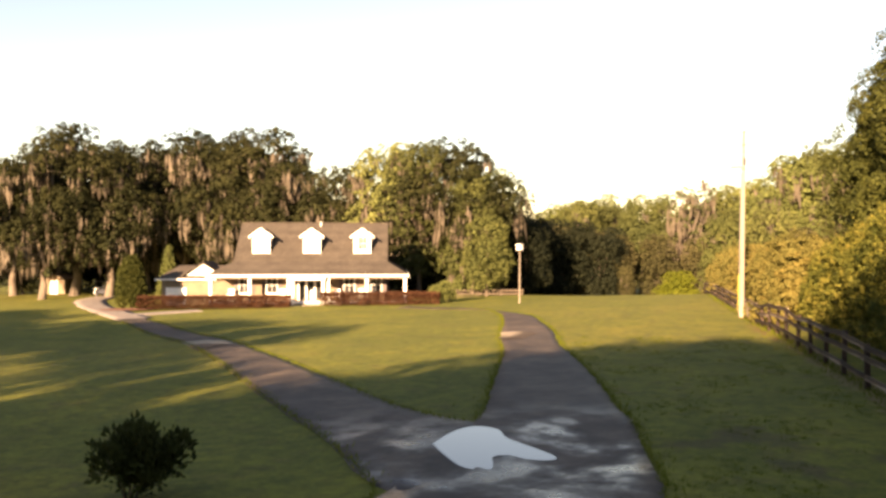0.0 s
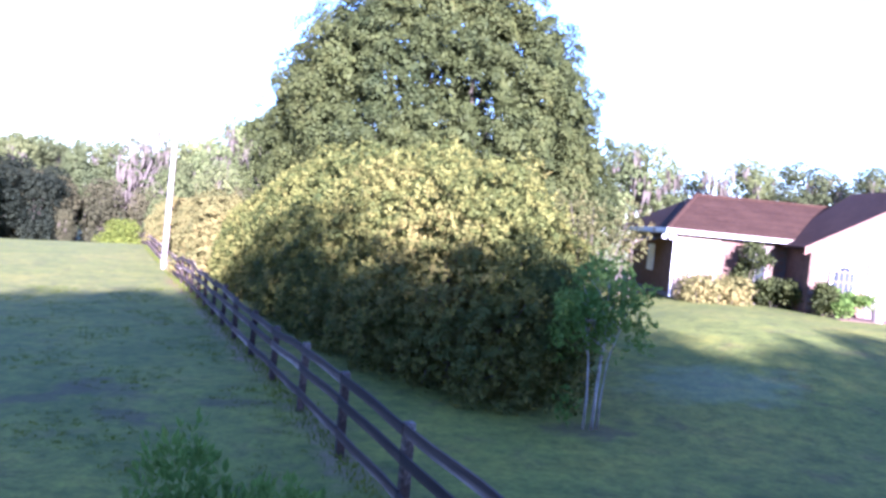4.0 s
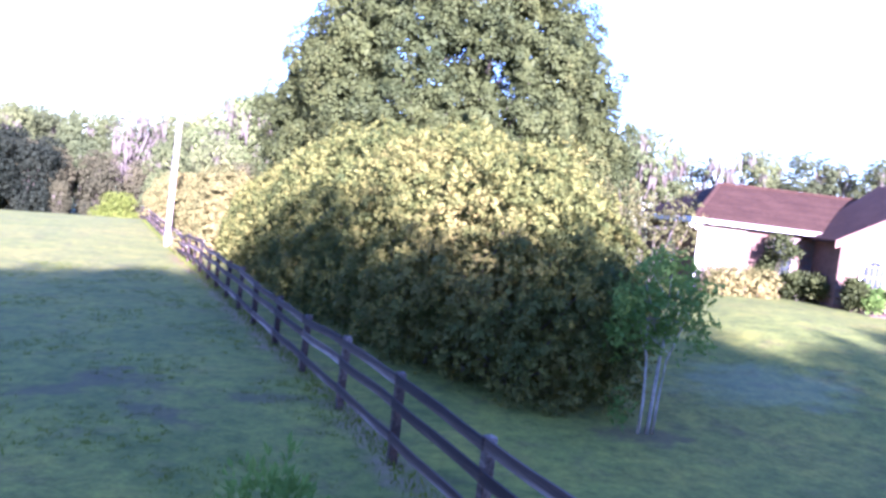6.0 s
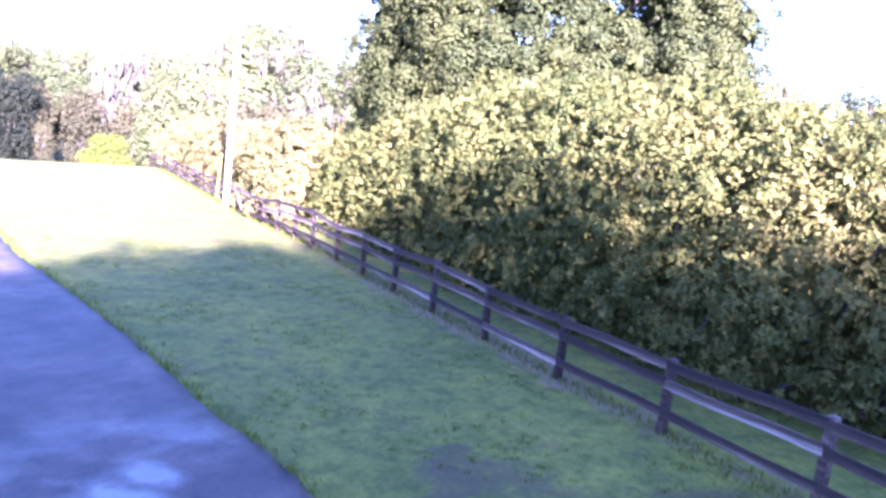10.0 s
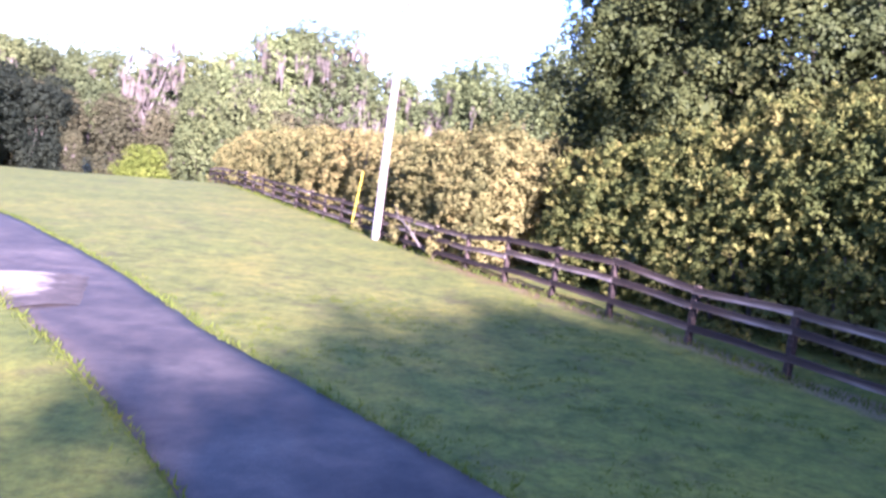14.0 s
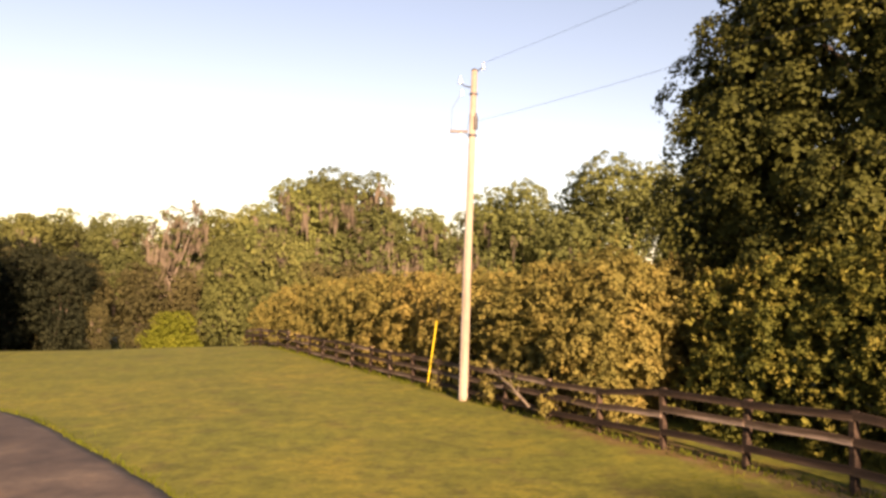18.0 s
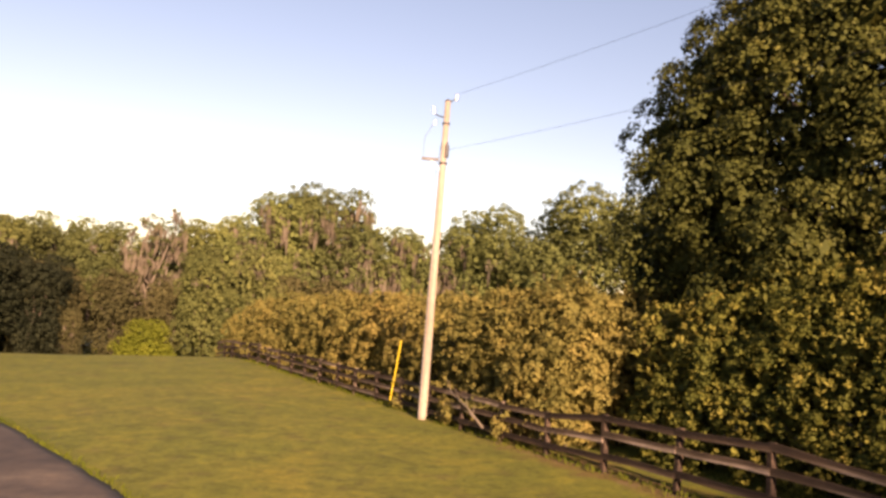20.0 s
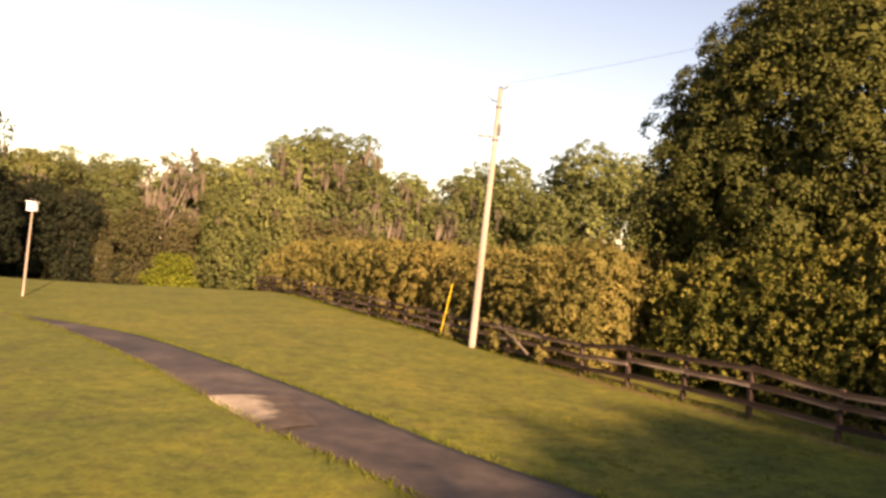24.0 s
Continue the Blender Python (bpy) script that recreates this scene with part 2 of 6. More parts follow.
def spot(n, l, cx, cy, rx, ry, turn=0.0, ragged=0.9, scale=1.3):
    """A mask for a stain on the ground: one inside, none outside, with an uneven soft rim."""
    tc = n.new("ShaderNodeTexCoord")
    mp = n.new("ShaderNodeMapping")
    mp.vector_type = "TEXTURE"
    mp.inputs["Location"].default_value, mp.inputs["Rotation"].default_value, mp.inputs["Scale"].default_value = (cx, cy, 0), (0, 0, turn), (rx, ry, 1000)
    l.new(tc.outputs["Object"], mp.inputs[0])
    ln = n.new("ShaderNodeVectorMath")
    ln.operation = "LENGTH"
    l.new(mp.outputs[0], ln.inputs[0])
    wave = noise_node(n, l, scale, 5, 0.65)
    add = n.new("ShaderNodeMath")
    add.operation = "MULTIPLY_ADD"
    add.inputs[1].default_value = ragged * 2
    l.new(wave.outputs[0], add.inputs[0])
    l.new(ln.outputs["Value"], add.inputs[2])
    out = n.new("ShaderNodeMapRange")
    out.inputs["From Min"].default_value, out.inputs["From Max"].default_value = 1.15 + ragged, 0.6 + ragged
    l.new(add.outputs[0], out.inputs["Value"])
    return out.outputs[0]


def times(n, l, a, k):
    m = n.new("ShaderNodeMath")
    m.operation = "MULTIPLY"
    l.new(a, m.inputs[0])
    if isinstance(k, float):
        m.inputs[1].default_value = k
    else:
        l.new(k, m.inputs[1])
    return m.outputs[0]


def asphalt_material():
    m, n, l, p = material("asphalt")
    big = noise_node(n, l, 0.45, 5, 0.62)
    mid = noise_node(n, l, 1.6, 6, 0.65)
    grit = noise_node(n, l, 60, 3, 0.7)
    r = ramp(n, [(0.3, (0.034, 0.026, 0.022)), (0.5, (0.058, 0.044, 0.035)), (0.72, (0.105, 0.08, 0.06))])
    l.new(big.outputs[0], r.inputs[0])
    s = ramp(n, [(0.34, (0.7, 0.7, 0.72)), (0.5, (1, 1, 1)), (0.66, (1.35, 1.3, 1.22))])
    l.new(mid.outputs[0], s.inputs[0])
    g = ramp(n, [(0.3, (0.7, 0.7, 0.7)), (0.7, (1.3, 1.3, 1.3))])
    l.new(grit.outputs[0], g.inputs[0])
    c = mix(n, l, 1.0, r.outputs[0], s.outputs[0], "MULTIPLY")
    l.new(mix(n, l, 1.0, c, g.outputs[0], "MULTIPLY"), p.inputs["Base Color"])
    damp = noise_node(n, l, 0.5, 6, 0.62)
    w = ramp(n, [(0.46, (0.78, 0.78, 0.78)), (0.53, (0.55, 0.55, 0.55)), (0.58, (0.3, 0.3, 0.3)), (0.68, (0.2, 0.2, 0.2))])
    l.new(damp.outputs[0], w.inputs[0])
    # rain still stands about the fork; farther off the drive has dried
    wet = spot(n, l, -12.5, 20.0, 8.5, 6.0, 0.4, 0.8, 0.5)
    l.new(mix(n, l, wet, (0.75, 0.75, 0.75), w.outputs[0]), p.inputs["Roughness"])
    p.inputs["Specular IOR Level"].default_value = 0.3
    bump(n, l, p, grit.outputs[0], 0.3, 0.005)
    return m


def ground_material():
    m, n, l, p = material("lawn")
    huge = noise_node(n, l, 0.06, 4, 0.55)
    big = noise_node(n, l, 0.45, 5, 0.65)
    mid = noise_node(n, l, 1.0, 6, 0.66)
    fine = noise_node(n, l, 22, 4, 0.75)
    r = ramp(n, [(0.25, (0.072, 0.088, 0.013)), (0.5, (0.112, 0.12, 0.015)), (0.75, (0.148, 0.136, 0.02))])
    l.new(huge.outputs[0], r.inputs[0])
    b = ramp(n, [(0.32, (0.74, 0.78, 0.72)), (0.5, (1, 1, 1)), (0.68, (1.28, 1.14, 1.05))])
    l.new(big.outputs[0], b.inputs[0])
    c = mix(n, l, 1.0, r.outputs[0], b.outputs[0], "MULTIPLY")
    soil = ramp(n, [(0.54, (0, 0, 0)), (0.7, (0.45, 0.45, 0.45))])
    l.new(mid.outputs[0], soil.inputs[0])
    c = mix(n, l, soil.outputs[0], c, (0.085, 0.055, 0.028))
    tuft = noise_node(n, l, 2.4, 5, 0.7)
    tf = ramp(n, [(0.36, (0.66, 0.72, 0.66)), (0.5, (1, 1, 1)), (0.64, (1.26, 1.22, 1.14))])
    l.new(tuft.outputs[0], tf.inputs[0])
    c = mix(n, l, 1.0, c, tf.outputs[0], "MULTIPLY")
    sod = noise_node(n, l, 9, 3, 0.6)
    sf = ramp(n, [(0.35, (0.84, 0.84, 0.82)), (0.65, (1.15, 1.15, 1.15))])
    l.new(sod.outputs[0], sf.inputs[0])
    c = mix(n, l, 1.0, c, sf.outputs[0], "MULTIPLY")
    # worn ground: brown patches by the drive, the trodden line along the fence, thin sandy turf on the side lawn
    for cx, cy, rx, ry, turn in ((-9.6, 23.5, 0.9, 0.55, 0.3), (-6.9, 23.4, 0.7, 0.4, 0.2), (-9.9, 24.2, 0.6, 0.4, 0.9), (-10.3, 22.6, 0.7, 0.45, 0.6), (-8.2, 21.8, 0.8, 0.4, 2.6), (-0.1, 23.8, 0.9, 0.6, 0.1)):
        c = mix(n, l, times(n, l, spot(n, l, cx, cy, rx, ry, turn, 1.5, 2.2), 0.6), c, (0.066, 0.05, 0.024))
    c = mix(n, l, times(n, l, spot(n, l, -11.9, 37.1, 0.45, 20.0, 0.431, 1.6, 0.8), 0.7), c, (0.17, 0.12, 0.066))
    c = mix(n, l, times(n, l, spot(n, l, -16.2, 46.4, 0.7, 4.5, 0.431, 1.2, 1.2), 0.55), c, (0.15, 0.072, 0.035))
    c = mix(n, l, times(n, l, spot(n, l, 3.3, 27.9, 2.2, 1.5, 0.2, 1.2), 0.3), c, (0.17, 0.19, 0.12))
    f = ramp(n, [(0.3, (0.8, 0.8, 0.8)), (0.7, (1.16, 1.16, 1.16))])
    l.new(fine.outputs[0], f.inputs[0])
    l.new(mix(n, l, 1.0, c, f.outputs[0], "MULTIPLY"), p.inputs["Base Color"])
    p.inputs["Roughness"].default_value, p.inputs["Specular IOR Level"].default_value = 0.95, 0.24
    bump(n, l, p, fine.outputs[0], 0.5, 0.03)
    return m


def patch_material():
    """Pale concrete that asphalt and dirt have worn over towards its ends."""
    m, n, l, p = material("concrete_worn")
    big = noise_node(n, l, 1.3, 5, 0.62)
    grit = noise_node(n, l, 25, 3, 0.65)
    r = ramp(n, [(0.3, (0.25, 0.205, 0.15)), (0.7, (0.4, 0.33, 0.245))])
    l.new(big.outputs[0], r.inputs[0])
    old = ramp(n, [(0.35, (0.05, 0.038, 0.03)), (0.65, (0.11, 0.085, 0.065))])
    l.new(big.outputs[0], old.inputs[0])
    c = mix(n, l, spot(n, l, -26.75, 40.35, 0.75, 1.6, 0.5, 0.9, 1.6), old.outputs[0], r.outputs[0])
    c = mix(n, l, spot(n, l, -39.4, 31.9, 2.6, 1.2, 0.45, 0.9, 1.2), c, r.outputs[0])
    g = ramp(n, [(0.3, (0.8, 0.8, 0.8)), (0.7, (1.15, 1.15, 1.15))])
    l.new(grit.outputs[0], g.inputs[0])
    l.new(mix(n, l, 1.0, c, g.outputs[0], "MULTIPLY"), p.inputs["Base Color"])
    p.inputs["Roughness"].default_value, p.inputs["Specular IOR Level"].default_value = 0.9, 0.2
    bump(n, l, p, grit.outputs[0], 0.3, 0.005)
    return m


def water_material():
    m, n, l, p = material("rain_water")
    p.inputs["Base Color"].default_value = (0.05, 0.043, 0.04, 1)
    p.inputs["Roughness"].default_value = 0.03
    p.inputs["Specular IOR Level"].default_value = 1.0
    t = noise_node(n, l, 5, 2)
    bump(n, l, p, t.outputs[0], 0.02, 0.01)
    return m


def glass_material():
    m, n, l, p = material("window_glass")
    t = noise_node(n, l, 1.5, 2)
    r = ramp(n, [(0.3, (0.012, 0.014, 0.018)), (0.7, (0.04, 0.045, 0.05))])
    l.new(t.outputs[0], r.inputs[0])
    l.new(r.outputs[0], p.inputs["Base Color"])
    p.inputs["Roughness"].default_value = 0.05
    return m


FENCE = fence_material()
ASPHALT = asphalt_material()
LAWN = ground_material()
PATCHED = patch_material()
WATER = water_material()
GLASS = glass_material()
CONCRETE = surface("concrete", (0.15, 0.125, 0.11), (0.25, 0.215, 0.19), 1.2, 0.9, 18, 0.3)
SHINGLE = surface("roof_shingle", (0.05, 0.042, 0.035), (0.075, 0.063, 0.052), 0.9, 0.9, 6, 0.4, vary=0.12, shine=0.2)
SHINGLE_RED = surface("roof_shingle_red", (0.028, 0.0145, 0.009), (0.041, 0.022, 0.0135), 0.9, 0.9, 6, 0.4, vary=0.12, shine=0.08)
WHITE = surface("white_paint", (0.74, 0.73, 0.7), (0.85, 0.84, 0.81), 2, 0.6, 30, 0.1)
STUCCO = surface("stucco_cream", (0.2, 0.15, 0.11), (0.27, 0.21, 0.155), 2, 0.85, 25, 0.2)
SIDING = surface("siding_tan", (0.15, 0.11, 0.075), (0.2, 0.15, 0.1), 1.5, 0.8, 12, 0.15)
BRICK = surface("brick_tan", (0.085, 0.045, 0.028), (0.145, 0.08, 0.05), 3, 0.9, 20, 0.4, vary=0.18)
MORTAR = surface("mortar", (0.085, 0.06, 0.043), (0.12, 0.088, 0.065), 3, 0.95, 30, 0.3)
POLE_WOOD = surface("pole_wood", (0.17, 0.145, 0.118), (0.3, 0.255, 0.208), 1.2, 0.85, 12, 0.5, stretch=(3, 3, 0.35))
METAL_DARK = surface("dark_metal", (0.03, 0.03, 0.035), (0.06, 0.06, 0.065), 6, 0.5, 40, 0.1, 0.6)
PORCELAIN = surface("porcelain", (0.1, 0.1, 0.105), (0.16, 0.16, 0.165), 8, 0.25, 40, 0)
YELLOW = surface("yellow_plastic", (0.62, 0.47, 0.03), (0.75, 0.58, 0.05), 3, 0.5, 20, 0.1)
MULCH = surface("red_mulch", (0.13, 0.05, 0.03), (0.25, 0.1, 0.06), 4, 0.95, 18, 0.9)
SHUTTER = surface("shutter_paint", (0.07, 0.05, 0.05), (0.11, 0.08, 0.075), 3, 0.6, 20, 0.1)
CART_PAINT = surface("cart_paint", (0.02, 0.022, 0.03), (0.04, 0.042, 0.055), 3, 0.35, 20, 0)
RUBBER = surface("rubber", (0.015, 0.015, 0.016), (0.03, 0.03, 0.03), 6, 0.85, 30, 0.2)


# ---- ground, drives and puddle ----
def axis(lo, hi, inner_lo, inner_hi, fine, coarse):
    out, v = [], lo
    while v < hi:
        out.append(v)
        v += fine if inner_lo <= v < inner_hi else coarse
    return out + [hi]


def build_ground():
    xs = [-2400.0, -1200.0, -600.0] + axis(-300, 300, -60, 24, 1.0, 12.0) + [600.0, 1200.0, 2400.0]
    ys = [-2400.0, -1200.0, -600.0] + axis(-300, 300, 0, 120, 1.0, 12.0) + [600.0, 1200.0, 2400.0]
    verts = [(x, y, land(x, y)) for y in ys for x in xs]
    w = len(xs)
    faces = [(j * w + i, j * w + i + 1, (j + 1) * w + i + 1, (j + 1) * w + i) for j in range(len(ys) - 1) for i in range(w - 1)]
    g = put("ground", mesh_from("ground", verts, faces, True), LAWN)
    tagged(g, "gently sloping mown lawn with thin brownish patches", "lawn", kind="structure")


build_ground()


def spline(pts, n):
    """n+1 points evenly along a smooth curve through pts (plan only)."""
    p = [Vector(q).to_2d() for q in pts]
    p = [2 * p[0] - p[1]] + p + [2 * p[-1] - p[-2]]
    fine = []
    for i in range(1, len(p) - 2):
        for k in range(12):
            t = k / 12
            a, b, c, d = p[i - 1], p[i], p[i + 1], p[i + 2]
            fine.append(0.5 * (2 * b + (c - a) * t + (2 * a - 5 * b + 4 * c - d) * t * t + (3 * b - a - 3 * c + d) * t ** 3))
    fine.append(p[-2])
    run = [0.0]
    for a, b in zip(fine, fine[1:]):
        run.append(run[-1] + (b - a).length)
    out, j = [], 0
    for k in range(n + 1):
        s = run[-1] * k / n
        while j < len(run) - 2 and run[j + 1] < s:
            j += 1
        u = (s - run[j]) / max(1e-6, run[j + 1] - run[j])
        out.append(fine[j].lerp(fine[j + 1], u))
    return out


def strip(name, left, right, lift, mat, n=60, across=6, ragged=0.0, seed=1, crown_h=0.03):
    """A paved band between two edges, lying on the land with a rim that goes into it."""
    rng = random.Random(seed)
    a, b = spline(left, n), spline(right, n)
    verts, faces, w = [], [], across + 3
    for i in range(n + 1):
        p, q = a[i].copy(), b[i].copy()
        d = (q - p).normalized()
        p -= d * rng.uniform(-ragged, ragged)
        q += d * rng.uniform(-ragged, ragged)
        row = [p - d * 0.02] + [p.lerp(q, k / across) for k in range(across + 1)] + [q + d * 0.02]
        for k, v in enumerate(row):
            crown = crown_h * math.sin(math.pi * min(1, max(0, (k - 1) / across)))
            rim = k in (0, w - 1)
            verts.append((v.x, v.y, land(v.x, v.y) + (-0.12 if rim else lift + crown)))
    for i in range(n):
        for k in range(w - 1):
            faces.append((i * w + k, i * w + k + 1, (i + 1) * w + k + 1, (i + 1) * w + k))
    return put(name, mesh_from(name, verts, faces, True), mat)


R_LEFT = [(-10.5, -20), (-10.5, 0), (-11.6, 10), (-13.2, 17.3), (-15.2, 22.3), (-17.3, 25.7), (-19.2, 28.7), (-21.0, 31.6), (-22.9, 34.5), (-25.2, 37.6), (-27.5, 40.9), (-30.8, 45.9), (-36.8, 54.0), (-43, 59.5), (-52, 61.5)]
R_RIGHT = [(-5.0, -20), (-5.6, 0), (-7.0, 12), (-9.2, 18.6), (-11.65, 22.9), (-13.4, 25.5), (-15.3, 28.3), (-17.6, 31.5), (-20.0, 34.7), (-22.1, 37.5), (-25.1, 42.0), (-28.5, 46.4), (-33.9, 53.0), (-41, 57.4), (-51, 58.8)]
L_LOW = [(-11.5, 17.2), (-13.4, 17.25), (-17.6, 19.8), (-25.9, 24.0), (-33, 27.8), (-40.5, 31.4), (-52.4, 35.9), (-67, 41.5), (-80, 46.0), (-94, 51.8)]
L_UP = [(-13.0, 21.5), (-15.4, 22.3), (-18.5, 23.4), (-25.2, 26.6), (-32.5, 30.2), (-40.2, 33.7), (-54.6, 39.2), (-67, 43.7), (-79, 48.4), (-92.6, 54.0)]
road = strip("driveway", R_LEFT, R_RIGHT, 0.03, ASPHALT, 90, 8, 0.07, 3, 0.012)
tagged(road, "worn grey asphalt driveway curving across the lawn, damp in places", "driveway", kind="structure")
road2 = strip("driveway_branch", L_LOW, L_UP, 0.024, ASPHALT, 80, 6, 0.07, 4, 0.012)
tagged(road2, "worn asphalt branch of the driveway towards the white house", "driveway", kind="structure")
apron = strip("concrete_apron", [(-62, 39.6), (-74, 43.8), (-86, 48.4), (-98, 54.4), (-106, 62)], [(-61, 42.1), (-73, 46.3), (-84, 50.8), (-95, 56.6), (-103, 63.5)], 0.05, CONCRETE, 40, 4, 0.05, 5)
tagged(apron, "pale concrete drive looping past the cone-shaped shrub", "driveway", kind="structure")
walk_way = strip("concrete_walk", [(-67.6, 43.0), (-67.0, 46.2), (-66.4, 49.2)], [(-65.2, 42.2), (-64.8, 45.6), (-64.4, 48.8)], 0.05, CONCRETE, 16, 4, 0.05, 6)
tagged(walk_way, "pale concrete walk leading off the drive to the house", "walk", kind="structure")
slab_a = strip("concrete_patch", [(-25.6, 37.85), (-27.55, 41.0)], [(-24.6, 38.6), (-25.5, 41.3)], 0.036, PATCHED, 12, 8, 0.03, 7, 0.045)
tagged(slab_a, "pale concrete patch across the asphalt drive", "patch", kind="structure")
slab_b = strip("concrete_patch", [(-36.3, 29.4), (-42.6, 32.35)], [(-37.4, 32.2), (-41.6, 34.1)], 0.036, PATCHED, 12, 8, 0.03, 8, 0.045)
tagged(slab_b, "pale concrete patch across the asphalt drive", "patch", kind="structure")


def blot(name, cx, cy, rx, ry, turn, lift, mat, seed, n=48, rough=0.28, follow=1.0):
    """A flat patch with an uneven shore."""
    rng = random.Random(seed)
    ph = [(rng.uniform(0, 6.3), rng.uniform(0.4, 1.0)) for _ in range(6)]
    ring = []
    for i in range(n):
        a = 2 * math.pi * i / n
        k = 1 + rough * sum(w * math.sin((j + 2) * a + f) / (j + 1.5) for j, (f, w) in enumerate(ph))
        x, y = rx * k * math.cos(a), ry * k * math.sin(a)
        px, py = cx + x * math.cos(turn) - y * math.sin(turn), cy + x * math.sin(turn) + y * math.cos(turn)
        ring.append((px, py))
    def level(x, y):
        return land(cx, cy) + (land(x, y) - land(cx, cy)) * follow + lift

    verts = [(cx, cy, level(cx, cy))]
    for f in (0.33, 0.66, 1.0):
        verts += [(cx + (x - cx) * f, cy + (y - cy) * f, level(cx + (x - cx) * f, cy + (y - cy) * f) - (0.012 if f == 1 else 0)) for x, y in ring]
    faces = [(0, 1 + i, 1 + (i + 1) % n) for i in range(n)]
    for r in (0, 1):
        faces += [(1 + r * n + i, 1 + (r + 1) * n + i, 1 + (r + 1) * n + (i + 1) % n, 1 + r * n + (i + 1) % n) for i in range(n)]
    return put(name, mesh_from(name, verts, faces, True), mat)




def pool(outline, level, mat):
    """A sheet of standing water with a smooth uneven shore."""
    shore = spline(outline + outline[:1], 72)[:-1]
    c = sum(shore, Vector((0, 0))) / len(shore)
    n = len(shore)
    verts = [(c.x, c.y, level)] + [(p.x, p.y, level) for p in (c.lerp(q, 0.97) for q in shore)] + [(p.x, p.y, level - 0.02) for p in shore]
    faces = [(0, 1 + i, 1 + (i + 1) % n) for i in range(n)] + [(1 + i, 1 + n + i, 1 + n + (i + 1) % n, 1 + (i + 1) % n) for i in range(n)]
    return put("puddle", mesh_from("puddle", verts, faces), mat)


tagged(pool([(-14.5, 19.9), (-14.8, 20.9), (-14.75, 21.6), (-14.2, 21.7), (-13.6, 21.2), (-12.8, 20.9), (-12.1, 20.6), (-12.05, 20.3), (-12.45, 20.1), (-12.85, 20.12), (-13.0, 19.85), (-12.75, 19.5), (-12.55, 19.1), (-13.0, 18.95), (-13.8, 19.4)], 0.428, WATER), "rain puddle mirroring the pale sky on the drive", "puddle", "puddles on the drive", "structure")


# ---- leaves, crowns, trees ----
def leaf_mesh(name, pos, out, size, ratio, mat, seed, droop=0.1, spread=0.8, face=False):
    """Folded pointed leaves: pos, the way each one faces, length and width ratio."""
    r = np.random.default_rng(seed)
    n = len(pos)
    ax = out + r.normal(0, spread, (n, 3)) + np.array([0, 0, -droop])
    ax /= np.linalg.norm(ax, axis=1)[:, None] + 1e-9
    ref = r.normal(0, 1, (n, 3))
    if face:
        ref, ax = ax, np.cross(ax, ref)
        ax /= np.linalg.norm(ax, axis=1)[:, None] + 1e-9
    side = np.cross(ax, ref)
    side /= np.linalg.norm(side, axis=1)[:, None] + 1e-9
    nor = np.cross(side, ax)
    ln = (size * r.uniform(0.65, 1.35, n))[:, None]
    wd = ln * ratio * 0.5
    co = np.empty((n, 4, 3))
    co[:, 0] = pos
    co[:, 1] = pos + ax * ln * 0.5 + side * wd + nor * wd * 0.35
    co[:, 2] = pos + ax * ln
    co[:, 3] = pos + ax * ln * 0.5 - side * wd + nor * wd * 0.35
    me = bpy.data.meshes.new(name)
    me.vertices.add(4 * n)
    me.vertices.foreach_set("co", co.reshape(-1).astype(np.float32))
    me.loops.add(4 * n)
    me.loops.foreach_set("vertex_index", np.arange(4 * n, dtype=np.int32))
    me.polygons.add(n)
    me.polygons.foreach_set("loop_start", np.arange(0, 4 * n, 4, dtype=np.int32))
    me.update(calc_edges=True)
    me.materials.append(mat)
    return me


def blob_points(blobs, n, seed, inner=0.72, under=0.5):
    """n points and outward ways over a heap of round clumps (x, y, z, r), few of them inside another clump."""
    r = np.random.default_rng(seed)
    b = np.array(blobs, float)
    w = b[:, 3] ** 2
    k = r.choice(len(b), int(n * 2.6), p=w / w.sum())
    d = r.normal(0, 1, (len(k), 3))
    d /= np.linalg.norm(d, axis=1)[:, None]
    flip = (d[:, 2] < -0.2) & (r.random(len(k)) > under)
    d[flip, 2] *= -1
    p = b[k, :3] + d * (b[k, 3] * r.uniform(inner, 1.06, len(k)))[:, None]
    keep = np.ones(len(k), bool)
    for i in range(len(b)):
        inside = np.linalg.norm(p - b[i, :3], axis=1) < 0.68 * b[i, 3]
        keep &= ~(inside & (k != i))
    p, d = p[keep][:n], d[keep][:n]
    return p, d


def spaced(p, d, gap):
    """Thin the points out so that none is nearer to another than gap."""
    cells, keep = {}, []
    for i, q in enumerate((p / gap).tolist()):
        c = tuple(int(math.floor(v)) for v in q)
        near = [j for k in itertools.product((-1, 0, 1), repeat=3) for j in cells.get((c[0] + k[0], c[1] + k[1], c[2] + k[2]), ())]
        if all((p[i] - p[j]) @ (p[i] - p[j]) > gap * gap for j in near):
            cells.setdefault(c, []).append(i)
            keep.append(i)
    return p[keep], d[keep]


def tufts(p, d, count, radius, seed, rise=0.5):
    """Each point becomes a small round clump of leaves that face outwards."""
    r = np.random.default_rng(seed)
    n = len(p) * count
    way = np.repeat(d, count, axis=0) * 0.75 + r.normal(0, 0.6, (n, 3)) + np.array([0, 0, rise])
    way /= np.linalg.norm(way, axis=1)[:, None]
    size = np.repeat(r.uniform(0.5, 1.45, len(p)), count)[:, None]
    pos = np.repeat(p, count, axis=0) + way * radius * size * r.uniform(0.7, 1.08, (n, 1))
    return pos, way


